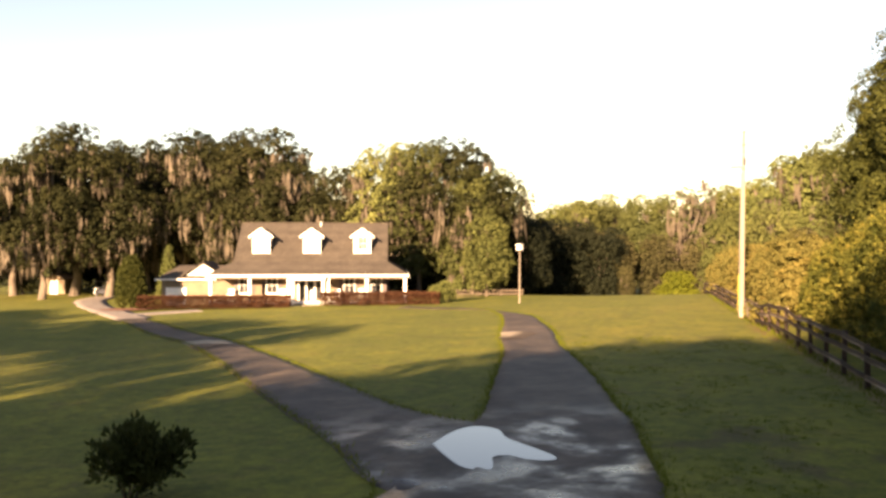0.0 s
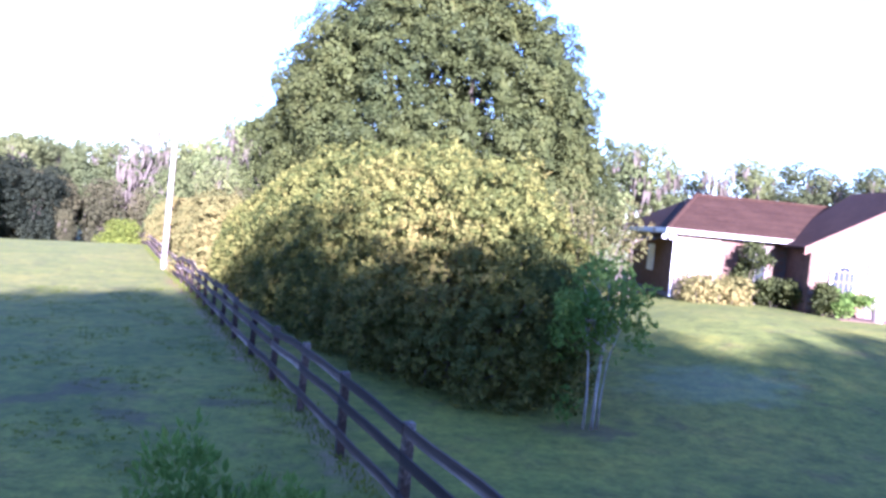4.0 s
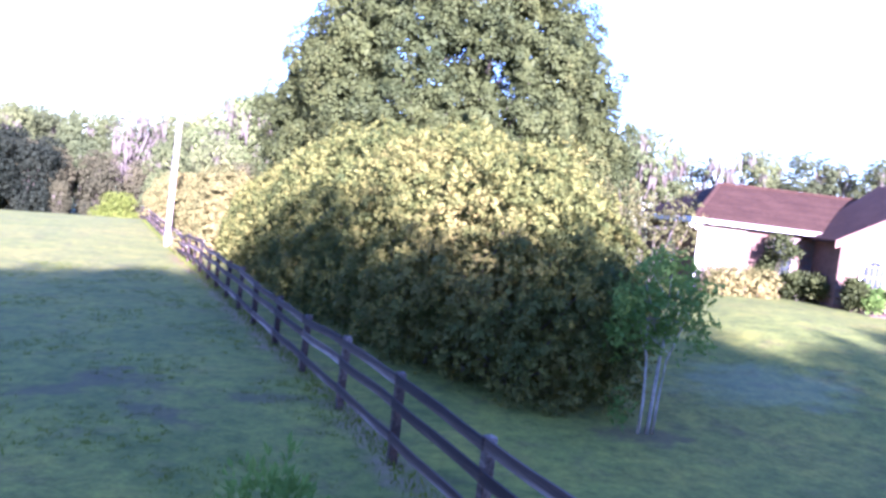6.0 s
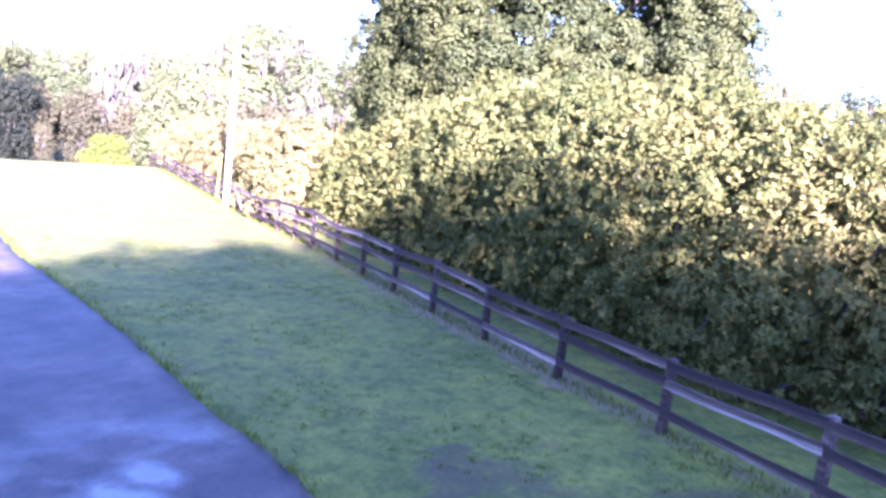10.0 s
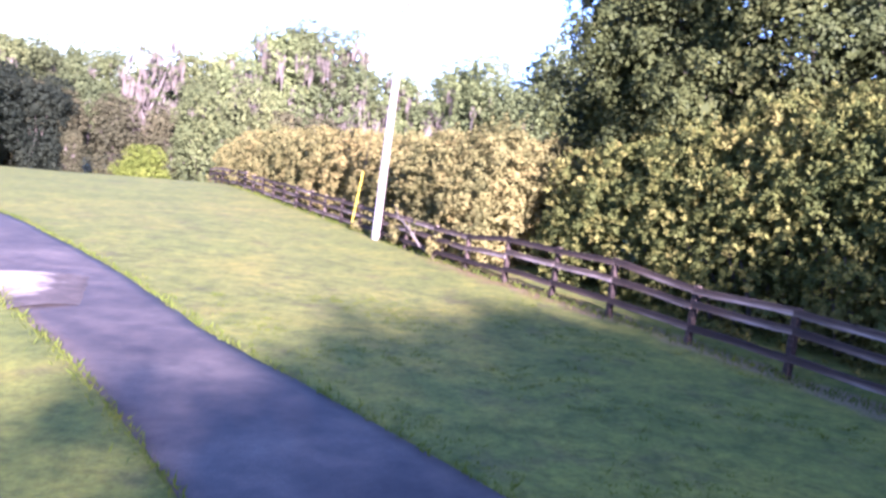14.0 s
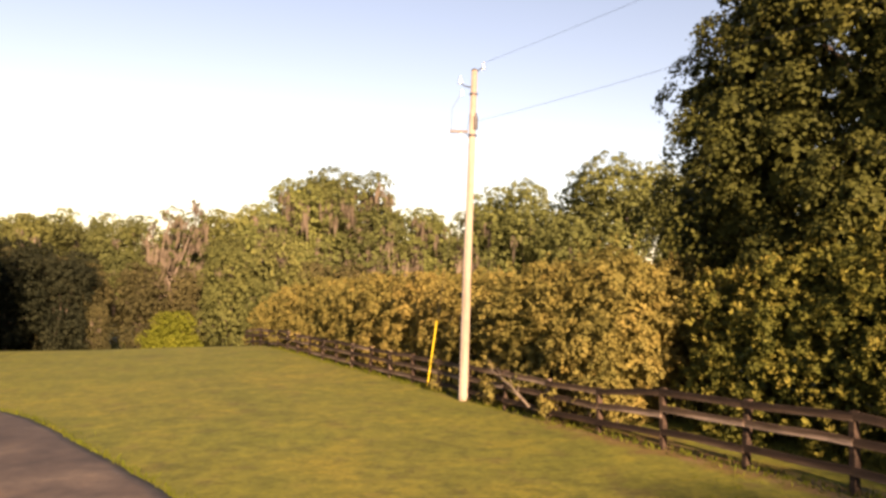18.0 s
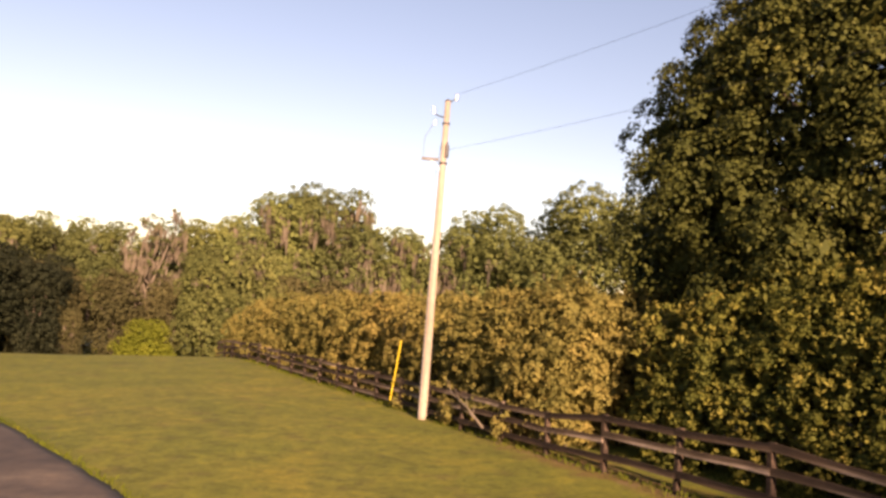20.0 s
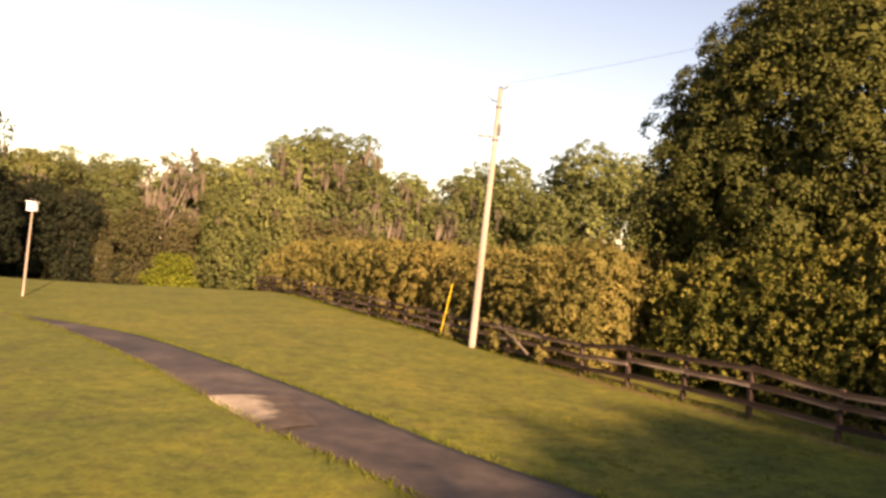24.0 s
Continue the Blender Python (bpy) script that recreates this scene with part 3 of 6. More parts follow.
def clumped(blobs, clumps, per, radius, leaf, seed, core=0.3, core_leaf=1.7, under=0.6, rise=0.5, inner=0.78, gap=0.0, heart=None):
    """Leaf places, ways and sizes: separate clumps over the outside, and a loose dark layer within that shows between them."""
    p, d = blob_points(blobs, clumps * (3 if gap else 1), seed, inner=inner, under=under)
    if gap:
        p, d = spaced(p, d, gap * radius)
        p, d = p[:clumps], d[:clumps]
    if heart is not None:
        # the clumps turn outwards from the middle of the whole crown
        out = p - np.array(heart)
        d = d * 0.45 + out / np.linalg.norm(out, axis=1)[:, None] * 0.75
    q, o = tufts(p, d, per, radius, seed + 1, rise)
    sizes = np.full(len(q), leaf)
    inside = [(b[0], b[1], b[2], b[3] * 0.72) for b in blobs]
    pc, dc = blob_points(inside, int(len(q) * core), seed + 2, inner=0.55, under=1.0)
    return np.concatenate([q, pc]), np.concatenate([o, dc]), np.concatenate([sizes, np.full(len(pc), leaf * core_leaf)])


def limbs(tree, bark, base, blobs, seed, r0, r1=0.05, share=1.0, trunk_to=0.4, sides=7, lean=0.0):
    """A tapered trunk from the ground and limbs that reach into the clumps, each a part of the tree."""
    rng = random.Random(seed)
    base = Vector(base)
    c = Vector([sum(b[i] for b in blobs) / len(blobs) for i in range(3)])
    fork = base.lerp(Vector((c.x, c.y, c.z)), trunk_to) + Vector((lean, 0, 0))
    mid = base.lerp(fork, 0.5) + Vector((rng.uniform(-1, 1), rng.uniform(-1, 1), 0)) * r0 * 0.6
    bm = bmesh.new()
    tube(bm, [base + Vector((0, 0, -0.15)), base + Vector((0, 0, 0.25)), mid, fork], [r0 * 1.5, r0 * 1.08, r0 * 0.88, r0 * 0.72], sides)
    part("trunk", bm, bark, tree, smooth_shade=True)
    for b in blobs:
        if rng.random() > share:
            continue
        end = Vector(b[:3])
        a = mid.lerp(fork, rng.uniform(0.4, 1.0))
        m1 = a.lerp(end, 0.4) + Vector((rng.uniform(-1, 1), rng.uniform(-1, 1), rng.uniform(0, 1))) * (end - a).length * 0.1
        m2 = a.lerp(end, 0.75) + Vector((rng.uniform(-1, 1), rng.uniform(-1, 1), rng.uniform(-0.5, 1))) * (end - a).length * 0.08
        part("limb", tube(bmesh.new(), [a, m1, m2, end], [r0 * 0.42, r0 * 0.3, r0 * 0.18, r1], 5), bark, tree, smooth_shade=True)


def hanging_moss(name, blobs, n, seed, long=1.4, tight=1.0):
    """Grey moss: bundles of narrow strands that hang below the clumps."""
    r = np.random.default_rng(seed)
    b = np.array(blobs, float)
    k = r.choice(len(b), n)
    a = r.uniform(0, 2 * np.pi, n)
    q = np.sqrt(r.uniform(0.2, 1, n)) * b[k, 3] * tight
    top = np.stack([b[k, 0] + q * np.cos(a), b[k, 1] + q * np.sin(a), b[k, 2] - b[k, 3] * r.uniform(-0.5, 0.5, n)], 1)
    m = 9
    top = np.repeat(top, m, axis=0) + r.normal(0, 0.26, (n * m, 3))
    ln = np.repeat(long * r.uniform(0.4, 1.3, n), m) * r.uniform(0.5, 1.1, n * m)
    return leaf_mesh(name, top, np.tile(np.array([0, 0, -1.0]), (n * m, 1)), ln, 0.17, MOSS, seed + 1, 0, 0.07)


def crown_blobs(seed, n, rx, ry, z0, z1, r_lo, r_hi, dome=1.0):
    """Clumps spread through a domed envelope."""
    rng = random.Random(seed)
    out = []
    for i in range(n):
        a, h = 2.39996 * i + rng.uniform(-0.5, 0.5), rng.uniform(0, 1)
        w = math.sqrt(max(0.06, 1 - (h ** 1.6) * 0.93 * dome)) * (0.72 + 0.28 * min(1, h * 4))
        q = math.sqrt(rng.uniform(0.2, 1.25)) * w
        r = rng.uniform(r_lo, r_hi)
        out.append((math.cos(a) * q * (rx - r * 0.6), math.sin(a) * q * (ry - r * 0.6), z0 + r * 0.5 + h * (z1 - z0 - r * 1.5), r))
    return out


def tree_kind(name, label, category, seed, height, rx, z0, nb, r_lo, r_hi, leaves, leaf, mat, bark, trunk_r, moss=0, moss_len=1.5, dome=1.0, ratio=0.75, share=0.4, group=""):
    """A whole tree at the origin: trunk with limbs, crown, and hanging moss where it has any."""
    t = thing(name, Matrix(), label, category, group)
    blobs = crown_blobs(seed, nb, rx, rx, z0, height, r_lo, r_hi, dome)
    p, d, size = clumped(blobs, leaves // 20, 32, leaf * 1.8, leaf * 0.72, seed + 1, 0.12, 2.2, 0.5, 0.45, gap=0.92)
    put("crown", leaf_mesh("crown", p, d, size, ratio, mat, seed + 2, 0, 0.45, True), None, t)
    limbs(t, bark, (0, 0, 0), blobs, seed + 3, trunk_r, share=share, sides=8)
    if moss:
        put("moss", hanging_moss("moss", blobs, moss, seed + 4, moss_len), None, t, "pale grey hanging moss")["kind"] = "stuff"
    return t


def plant(kind, x, y, top, turn, wide=1.0, label=""):
    """A copy of a kind of tree with its top at a height above the datum."""
    z = land(x, y)
    s = (top - z) / kind["height"]
    ob = copy_thing(kind, Matrix.Translation((x, y, z - 0.05)) @ Matrix.Rotation(turn, 4, "Z") @ Matrix.Diagonal((s * wide, s * wide, s, 1)))
    if label:
        ob["label"] = label
    return ob


def kinds():
    k = {}
    oak = "spreading live oak hung with grey moss, low limbs and dark foliage"
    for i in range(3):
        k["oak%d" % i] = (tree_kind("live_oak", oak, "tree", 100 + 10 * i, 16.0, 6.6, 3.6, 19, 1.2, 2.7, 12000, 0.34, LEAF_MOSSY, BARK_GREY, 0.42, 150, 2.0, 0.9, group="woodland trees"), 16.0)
    k["pale"] = (tree_kind("mossy_oak", "tall spreading green oak with pale hanging moss", "tree", 151, 16.0, 5.6, 3.0, 22, 1.1, 2.5, 12000, 0.3, LEAF_WOODS, BARK_GREY, 0.36, 150, 2.1, 0.9, group="woodland trees"), 16.0)
    k["dark"] = (tree_kind("woodland_tree", "tall dense tree coloured near black as shade in a recess of the woods", "tree", 181, 14.0, 4.6, 0.8, 30, 1.2, 2.2, 11000, 0.4, LEAF_PAINTED_SHADE, BARK, 0.3, 0, 1, 0.8, group="woodland trees"), 14.0)
    # Unseen dense crown without moss, used only to cast shade from behind the viewpoint.
    k["shade"] = (tree_kind("live_oak", oak, "tree", 161, 16.0, 6.4, 2.6, 34, 1.7, 2.6, 11000, 0.62, LEAF_MOSSY, BARK, 0.42, 0, 1, 0.9, group="woodland trees"), 16.0)
    for i in range(3):
        k["wood%d" % i] = (tree_kind("woodland_tree", "tall woodland tree with loose green crown", "tree", 200 + 10 * i, 16.0, 4.4, 2.0, 19, 0.9, 2.3, 11000, 0.28, LEAF_WOODS, BARK, 0.26, 12, 1.5, 0.95, group="woodland trees"), 16.0)
    for i in range(2):
        k["cedar%d" % i] = (tree_kind("cedar", "dense brownish-green cedar at the edge of the woods", "tree", 300 + 10 * i, 11.0, 2.9, 0.6, 26, 0.9, 1.6, 6500, 0.3, LEAF_CEDAR, BARK, 0.2, 8, 1.5, 1.0, group="woodland trees"), 11.0)
    for i in range(2):
        k["scrub%d" % i] = (tree_kind("thicket_shrub", "rounded green shrub at the edge of the woods", "shrub", 340 + 10 * i, 5.0, 2.6, 0.2, 18, 0.8, 1.3, 5000, 0.26, LEAF_WOODS, BARK, 0.1, 0, 1, 0.95, group="edge shrubs"), 5.0)
    k["ever"] = (tree_kind("evergreen", "dense dome-shaped green evergreen at the edge of the woods", "tree", 351, 11.0, 3.6, 0.6, 30, 1.0, 1.9, 9000, 0.27, LEAF_EDGE, BARK, 0.22, 6, 1.4, 1.0, group="woodland trees"), 11.0)
    for i in range(2):
        k["grove%d" % i] = (tree_kind("woodland_tree", "tall green tree with hanging moss in the edge of the woods", "tree", 380 + 10 * i, 16.0, 4.2, 2.0, 20, 0.9, 2.1, 11000, 0.28, LEAF_EDGE, BARK, 0.26, 40, 1.6, 0.95, group="woodland trees"), 16.0)
    # Unseen caster: the thin high crown is shaped for the light stripes below it.
    k["high"] = (tree_kind("tall_tree", "unseen bare-stemmed tree with a flat high crown added to cast stripes of shade", "tree", 171, 16.0, 5.2, 14.3, 30, 0.5, 0.85, 4200, 0.45, LEAF_MOSSY, BARK, 0.34, 0, 1, 0.6, group="woodland trees"), 16.0)
    k["lime"] = (tree_kind("bright_shrub", "rounded yellow-green shrub before the woods", "shrub", 361, 4.5, 2.5, 0.1, 20, 0.8, 1.2, 6500, 0.2, LEAF_LIME, BARK, 0.1, 0, 1, 0.95), 4.5)
    k["bare"] = (tree_kind("bare_tree", "half-dead pale tree with bare limbs and grey moss", "tree", 371, 16.0, 3.2, 4.5, 22, 0.6, 1.2, 1300, 0.3, LEAF_WOODS, BARK_GREY, 0.42, 110, 1.9, 0.9, share=1.0, group="woodland trees"), 16.0)
    for name, (ob, h) in k.items():
        ob["height"] = h
    return {n: ob for n, (ob, h) in k.items()}


KINDS = kinds()


def woods():
    rng = random.Random(7)
    rows = [
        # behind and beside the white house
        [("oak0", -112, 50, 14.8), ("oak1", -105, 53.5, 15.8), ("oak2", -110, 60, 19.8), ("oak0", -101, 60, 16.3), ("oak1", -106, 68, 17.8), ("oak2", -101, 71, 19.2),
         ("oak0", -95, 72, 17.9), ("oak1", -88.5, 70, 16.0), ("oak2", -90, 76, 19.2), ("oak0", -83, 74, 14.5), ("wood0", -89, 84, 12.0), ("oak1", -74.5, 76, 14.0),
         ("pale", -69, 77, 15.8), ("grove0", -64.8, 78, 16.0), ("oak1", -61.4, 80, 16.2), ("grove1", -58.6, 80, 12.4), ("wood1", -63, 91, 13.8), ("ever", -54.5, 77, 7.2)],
        # the dark trees hold the shade of the recess in their leaf colour
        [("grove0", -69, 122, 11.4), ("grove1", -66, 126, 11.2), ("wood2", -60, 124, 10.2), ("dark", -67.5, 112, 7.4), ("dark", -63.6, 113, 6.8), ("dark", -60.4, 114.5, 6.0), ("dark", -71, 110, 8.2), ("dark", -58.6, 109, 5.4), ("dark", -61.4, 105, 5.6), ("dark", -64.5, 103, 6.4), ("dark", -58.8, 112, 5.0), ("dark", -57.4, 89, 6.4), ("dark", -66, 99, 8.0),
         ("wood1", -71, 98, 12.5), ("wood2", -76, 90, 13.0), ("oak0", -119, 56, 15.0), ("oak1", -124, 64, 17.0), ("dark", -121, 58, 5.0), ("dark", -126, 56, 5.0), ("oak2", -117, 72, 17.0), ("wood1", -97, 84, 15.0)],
        # far edge
        [("grove1", -73, 129, 11.6), ("wood2", -69.5, 131, 12.4), ("grove0", -67, 134, 10.6), ("grove1", -65, 137, 12.8), ("wood2", -62, 141, 12.6), ("bare", -58, 139, 13.6), ("bare", -54, 132, 16.0),
         ("grove0", -50.4, 140, 14.2), ("bare", -47.5, 141, 12.4), ("wood2", -45, 136, 14.2), ("pale", -40.4, 133, 17.0), ("grove0", -36.8, 136, 18.2), ("pale", -32.4, 137, 19.4), ("grove1", -28.5, 140, 15.2), ("pale", -24.5, 143, 14.8), ("wood2", -20.5, 146, 14.4)],
        [("pale", -15.5, 145, 15.4), ("wood0", -14.6, 103, 13.0), ("wood1", -12.0, 100, 13.6), ("wood2", -9.2, 97.6, 13.8), ("wood0", -6.5, 95.5, 15.0), ("wood1", -3.2, 92, 14.4), ("pale", 0.5, 92, 13.4), ("wood2", 4.5, 94, 12.6),
         ("cedar0", -58.4, 115.5, 5.4), ("cedar1", -55.4, 111.5, 1.4), ("cedar1", -53.4, 118, 6.2), ("cedar0", -50.4, 124, 5.0), ("lime", -47.6, 111.2, 0.3), ("grove1", -46.5, 127, 9.6), ("ever", -42.8, 115.5, 7.4), ("ever", -38.4, 121, 9.2), ("cedar1", -35.0, 122, 7.0)],
        # behind the brick house
        [("pale", 15.5, 95, 14.8), ("grove1", 20, 98, 13.0), ("bare", 23, 95, 15.0), ("grove0", 29, 100, 15.0), ("grove1", 28, 85, 13.4), ("cedar0", 33, 90, 12.6), ("grove0", 34.5, 85, 13.6), ("wood1", 11, 90, 10.0), ("cedar1", 39, 84, 13.0), ("oak0", 45, 82, 14.0)],
    ]
    for row in rows:
        for kind, x, y, top in row:
            plant(KINDS[kind], x, y, top, rng.uniform(0, 6.28), rng.uniform(0.92, 1.15))
    # depth of the woods behind the first rows
    for i in range(26):
        x = -80 + i * 3.6 + rng.uniform(-1, 1)
        y = (128 if x < -62 else 148) + rng.uniform(0, 9)
        plant(KINDS["wood%d" % (i % 3)], x, y, rng.uniform(8.5, 11.5), rng.uniform(0, 6.28), 1.25)
    # shaded understorey
    for i in range(20):
        f = i / 19
        x, y = (-82 + 34 * f, 96 + 26 * f) if i < 14 else (-40 + (i - 14) * 5, 127 + rng.uniform(-2, 2))
        plant(KINDS["cedar%d" % (i % 2)], x + rng.uniform(-1, 1), y + rng.uniform(-1, 1), rng.uniform(3.5, 6.5), rng.uniform(0, 6.28), 1.4, "dark shaded undergrowth of the woods")
    # unseen stand behind the viewpoint, its tops set to put shade on the lawn
    stand = [("shade", -23, -14, 10.0, 0.9), ("shade", -17, -15, 12.2, 0.75), ("shade", -13.8, -14, 13.7, 0.8), ("shade", -11.2, -15, 14.9, 0.6), ("shade", -8.6, -16, 16.2, 0.55), ("shade", -5.8, -16, 17.2, 0.6), ("shade", -2.0, -14, 17.7, 0.6),
             ("shade", 1.6, -15, 15.6, 0.6), ("shade", 5, -13, 15.0, 0.85), ("shade", 8.5, -13, 15.6, 0.6), ("shade", 12, -15, 14.9, 0.95), ("shade", 16, -14, 15.8, 0.7), ("shade", 19.5, -14, 15.2, 0.95), ("shade", 23, -15, 16.2, 0.8), ("shade", 27, -14, 16.0, 1.15),
             ("shade", -28, -16, 9.6, 0.9), ("shade", -32, -18, 9.4, 0.85), ("shade", -37.5, -18, 9.8, 0.9), ("shade", -46, -20, 14.6, 1.0), ("shade", -53, -20, 15.0, 1.15), ("shade", -61, -19, 14.8, 1.15), ("shade", -70, -18, 15.5, 1.15)]
    for kind, x, y, top, wide in stand:
        plant(KINDS[kind], x + 2.6, y + 12, top - 3.49, rng.uniform(0, 6.28), wide * (top + 0.5) / (top - 3.0))
    # unseen bare-stemmed trees added among them, so light passes below their crowns in stripes
    for x, y, top, wide in ((-19.6, -7, 9.3, 0.9), (-23.4, -7.4, 9.5, 1.0), (-27.0, -6.8, 9.7, 0.9), (-30.8, -7.2, 9.9, 1.0), (-34.6, -7, 10.4, 1.1), (-39, -8, 10.8, 1.2),
                            # these three only lay the long shadow across the far lawn
                            (-27, -9, 13.2, 1.1), (-33, -9, 13.4, 1.2), (-39, -9, 13.3, 1.1)):
        plant(KINDS["high"], x, y, top, rng.uniform(0, 6.28), wide)
    # second unseen row, its heights set to shade the bush and lawn
    for i in range(13):
        x = -26 + i * 4.3
        plant(KINDS["shade"], x + 7.0, -22 + rng.uniform(-1, 1), float(np.interp(x, (-26, -20, -13, -9, -4, 0, 5, 12, 24), (10.0, 11.0, 14.0, 15.0, 17.9, 16.2, 15.0, 15.4, 16.6))), rng.uniform(0, 6.28), 0.85 if -14 < x < 0 else 1.15)
    # undergrowth behind the oaks, its leaves coloured near black in place of shade
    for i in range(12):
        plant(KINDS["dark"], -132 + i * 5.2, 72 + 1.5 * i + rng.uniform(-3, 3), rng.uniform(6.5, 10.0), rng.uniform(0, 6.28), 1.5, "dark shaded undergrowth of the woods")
    for ob in KINDS.values():
        for o in (*ob.children_recursive, ob):
            bpy.data.objects.remove(o)


woods()


# ---- the paddock fence and the hedge along it ----
FENCE_FROM, FENCE_WAY = Vector((-4.43, 20.7)), Vector((-0.418, 0.908)).normalized()
FENCE_OUT = Vector((FENCE_WAY.y, -FENCE_WAY.x))
# where the posts stand along the line, and how high the first of them reach
POSTS = [-30.1, -27.4, -24.6, -21.9, -19.2, -16.4, -13.7, -11.0, -8.2, -5.5, -2.78, 0.0, 2.72, 5.45, 8.2, 10.9, 13.5, 15.9, 18.2, 20.6, 23.1, 25.4, 27.7] + [27.7 + 2.26 * i for i in range(1, 20)]
POST_TOPS = {-1: 1.3, 0: 1.32, 1: 1.28, 2: 1.17, 3: 1.16, 4: 1.17, 5: 1.28, 6: 1.21, 7: 1.26, 8: 1.2, 9: 1.37, 10: 1.31, 11: 1.3}


def along(s, off=0.0, up=0.0):
    p = FENCE_FROM + FENCE_WAY * s + FENCE_OUT * off
    return Vector((p.x, p.y, land(p.x, p.y) + up))


def build_fence():
    rng = random.Random(11)
    turn = math.atan2(FENCE_WAY.y, FENCE_WAY.x)
    f = thing("paddock_fence", Matrix(), "dark three-board paddock fence, paint worn to grey wood", "fence")
    post_me = bm_mesh("post", block(-0.065, 0.065, -0.065, 0.065, -0.5, 1.36, bevel=0.012))
    ks = list(range(-11, len(POSTS) - 11))
    at = {k: POSTS[k + 11] for k in ks}
    tops = {k: POST_TOPS.get(k, 1.3 if k < 12 else 1.1 + rng.uniform(-0.05, 0.05)) for k in ks}
    for k in ks:
        put("post", post_me, FENCE, f, at=Matrix.Translation(along(at[k], 0, tops[k] - 1.36)) @ Matrix.Rotation(turn + rng.uniform(-0.1, 0.1), 4, "Z") @ Matrix.Rotation(rng.uniform(-0.03, 0.03), 4, "X"))
    shapes = []
    for v in range(4):
        bm = bmesh.new()
        n = 5
        rings = []
        for i in range(n + 1):
            x = (i / n - 0.5)
            w = 0.006 * math.sin(i * 1.7 + v)
            rings.append([bm.verts.new((x, y + w, z + 0.012 * math.sin(i * 1.3 + 2 * v))) for y, z in ((-0.016, -0.072), (0.016, -0.072), (0.016, 0.072), (-0.016, 0.072))])
        for a, b in zip(rings, rings[1:]):
            for j in range(4):
                bm.faces.new((a[j], a[(j + 1) % 4], b[(j + 1) % 4], b[j]))
        bm.faces.new(rings[0][::-1])
        bm.faces.new(rings[-1])
        shapes.append(bm_mesh("rail", bm))
    for k in ks[:-1]:
        for j, h in enumerate((0.26, 0.36, 0.1) if k >= 11 else (0.3, 0.45, 0.08)):
            lift = [(tops[i] - 0.08 if j == 2 else tops[i] * h + (0.0 if j == 0 else 0.28)) + rng.uniform(-0.015, 0.015) for i in (k, k + 1)]
            a, b = along(at[k], -0.085, lift[0]), along(at[k + 1], -0.085, lift[1])
            d = b - a
            m = Matrix.Translation((a + b) / 2) @ d.to_track_quat("X", "Z").to_matrix().to_4x4() @ Matrix.Diagonal((d.length + 0.04, 1, 1, 1))
            put("rail", shapes[rng.randrange(4)], FENCE, f, at=m)
    for k in (-1, 1, 9):
        bm = block(0.066, 0.07, -0.012, 0.03, 0.5, 1.3)
        put("paint_streak", bm_mesh("paint_streak", bm), WHITE, f, "white bird-stained streak down the post", at=Matrix.Translation(along(at[k], 0, tops[k] - 1.36)) @ Matrix.Rotation(turn - 1.57, 4, "Z"))


build_fence()


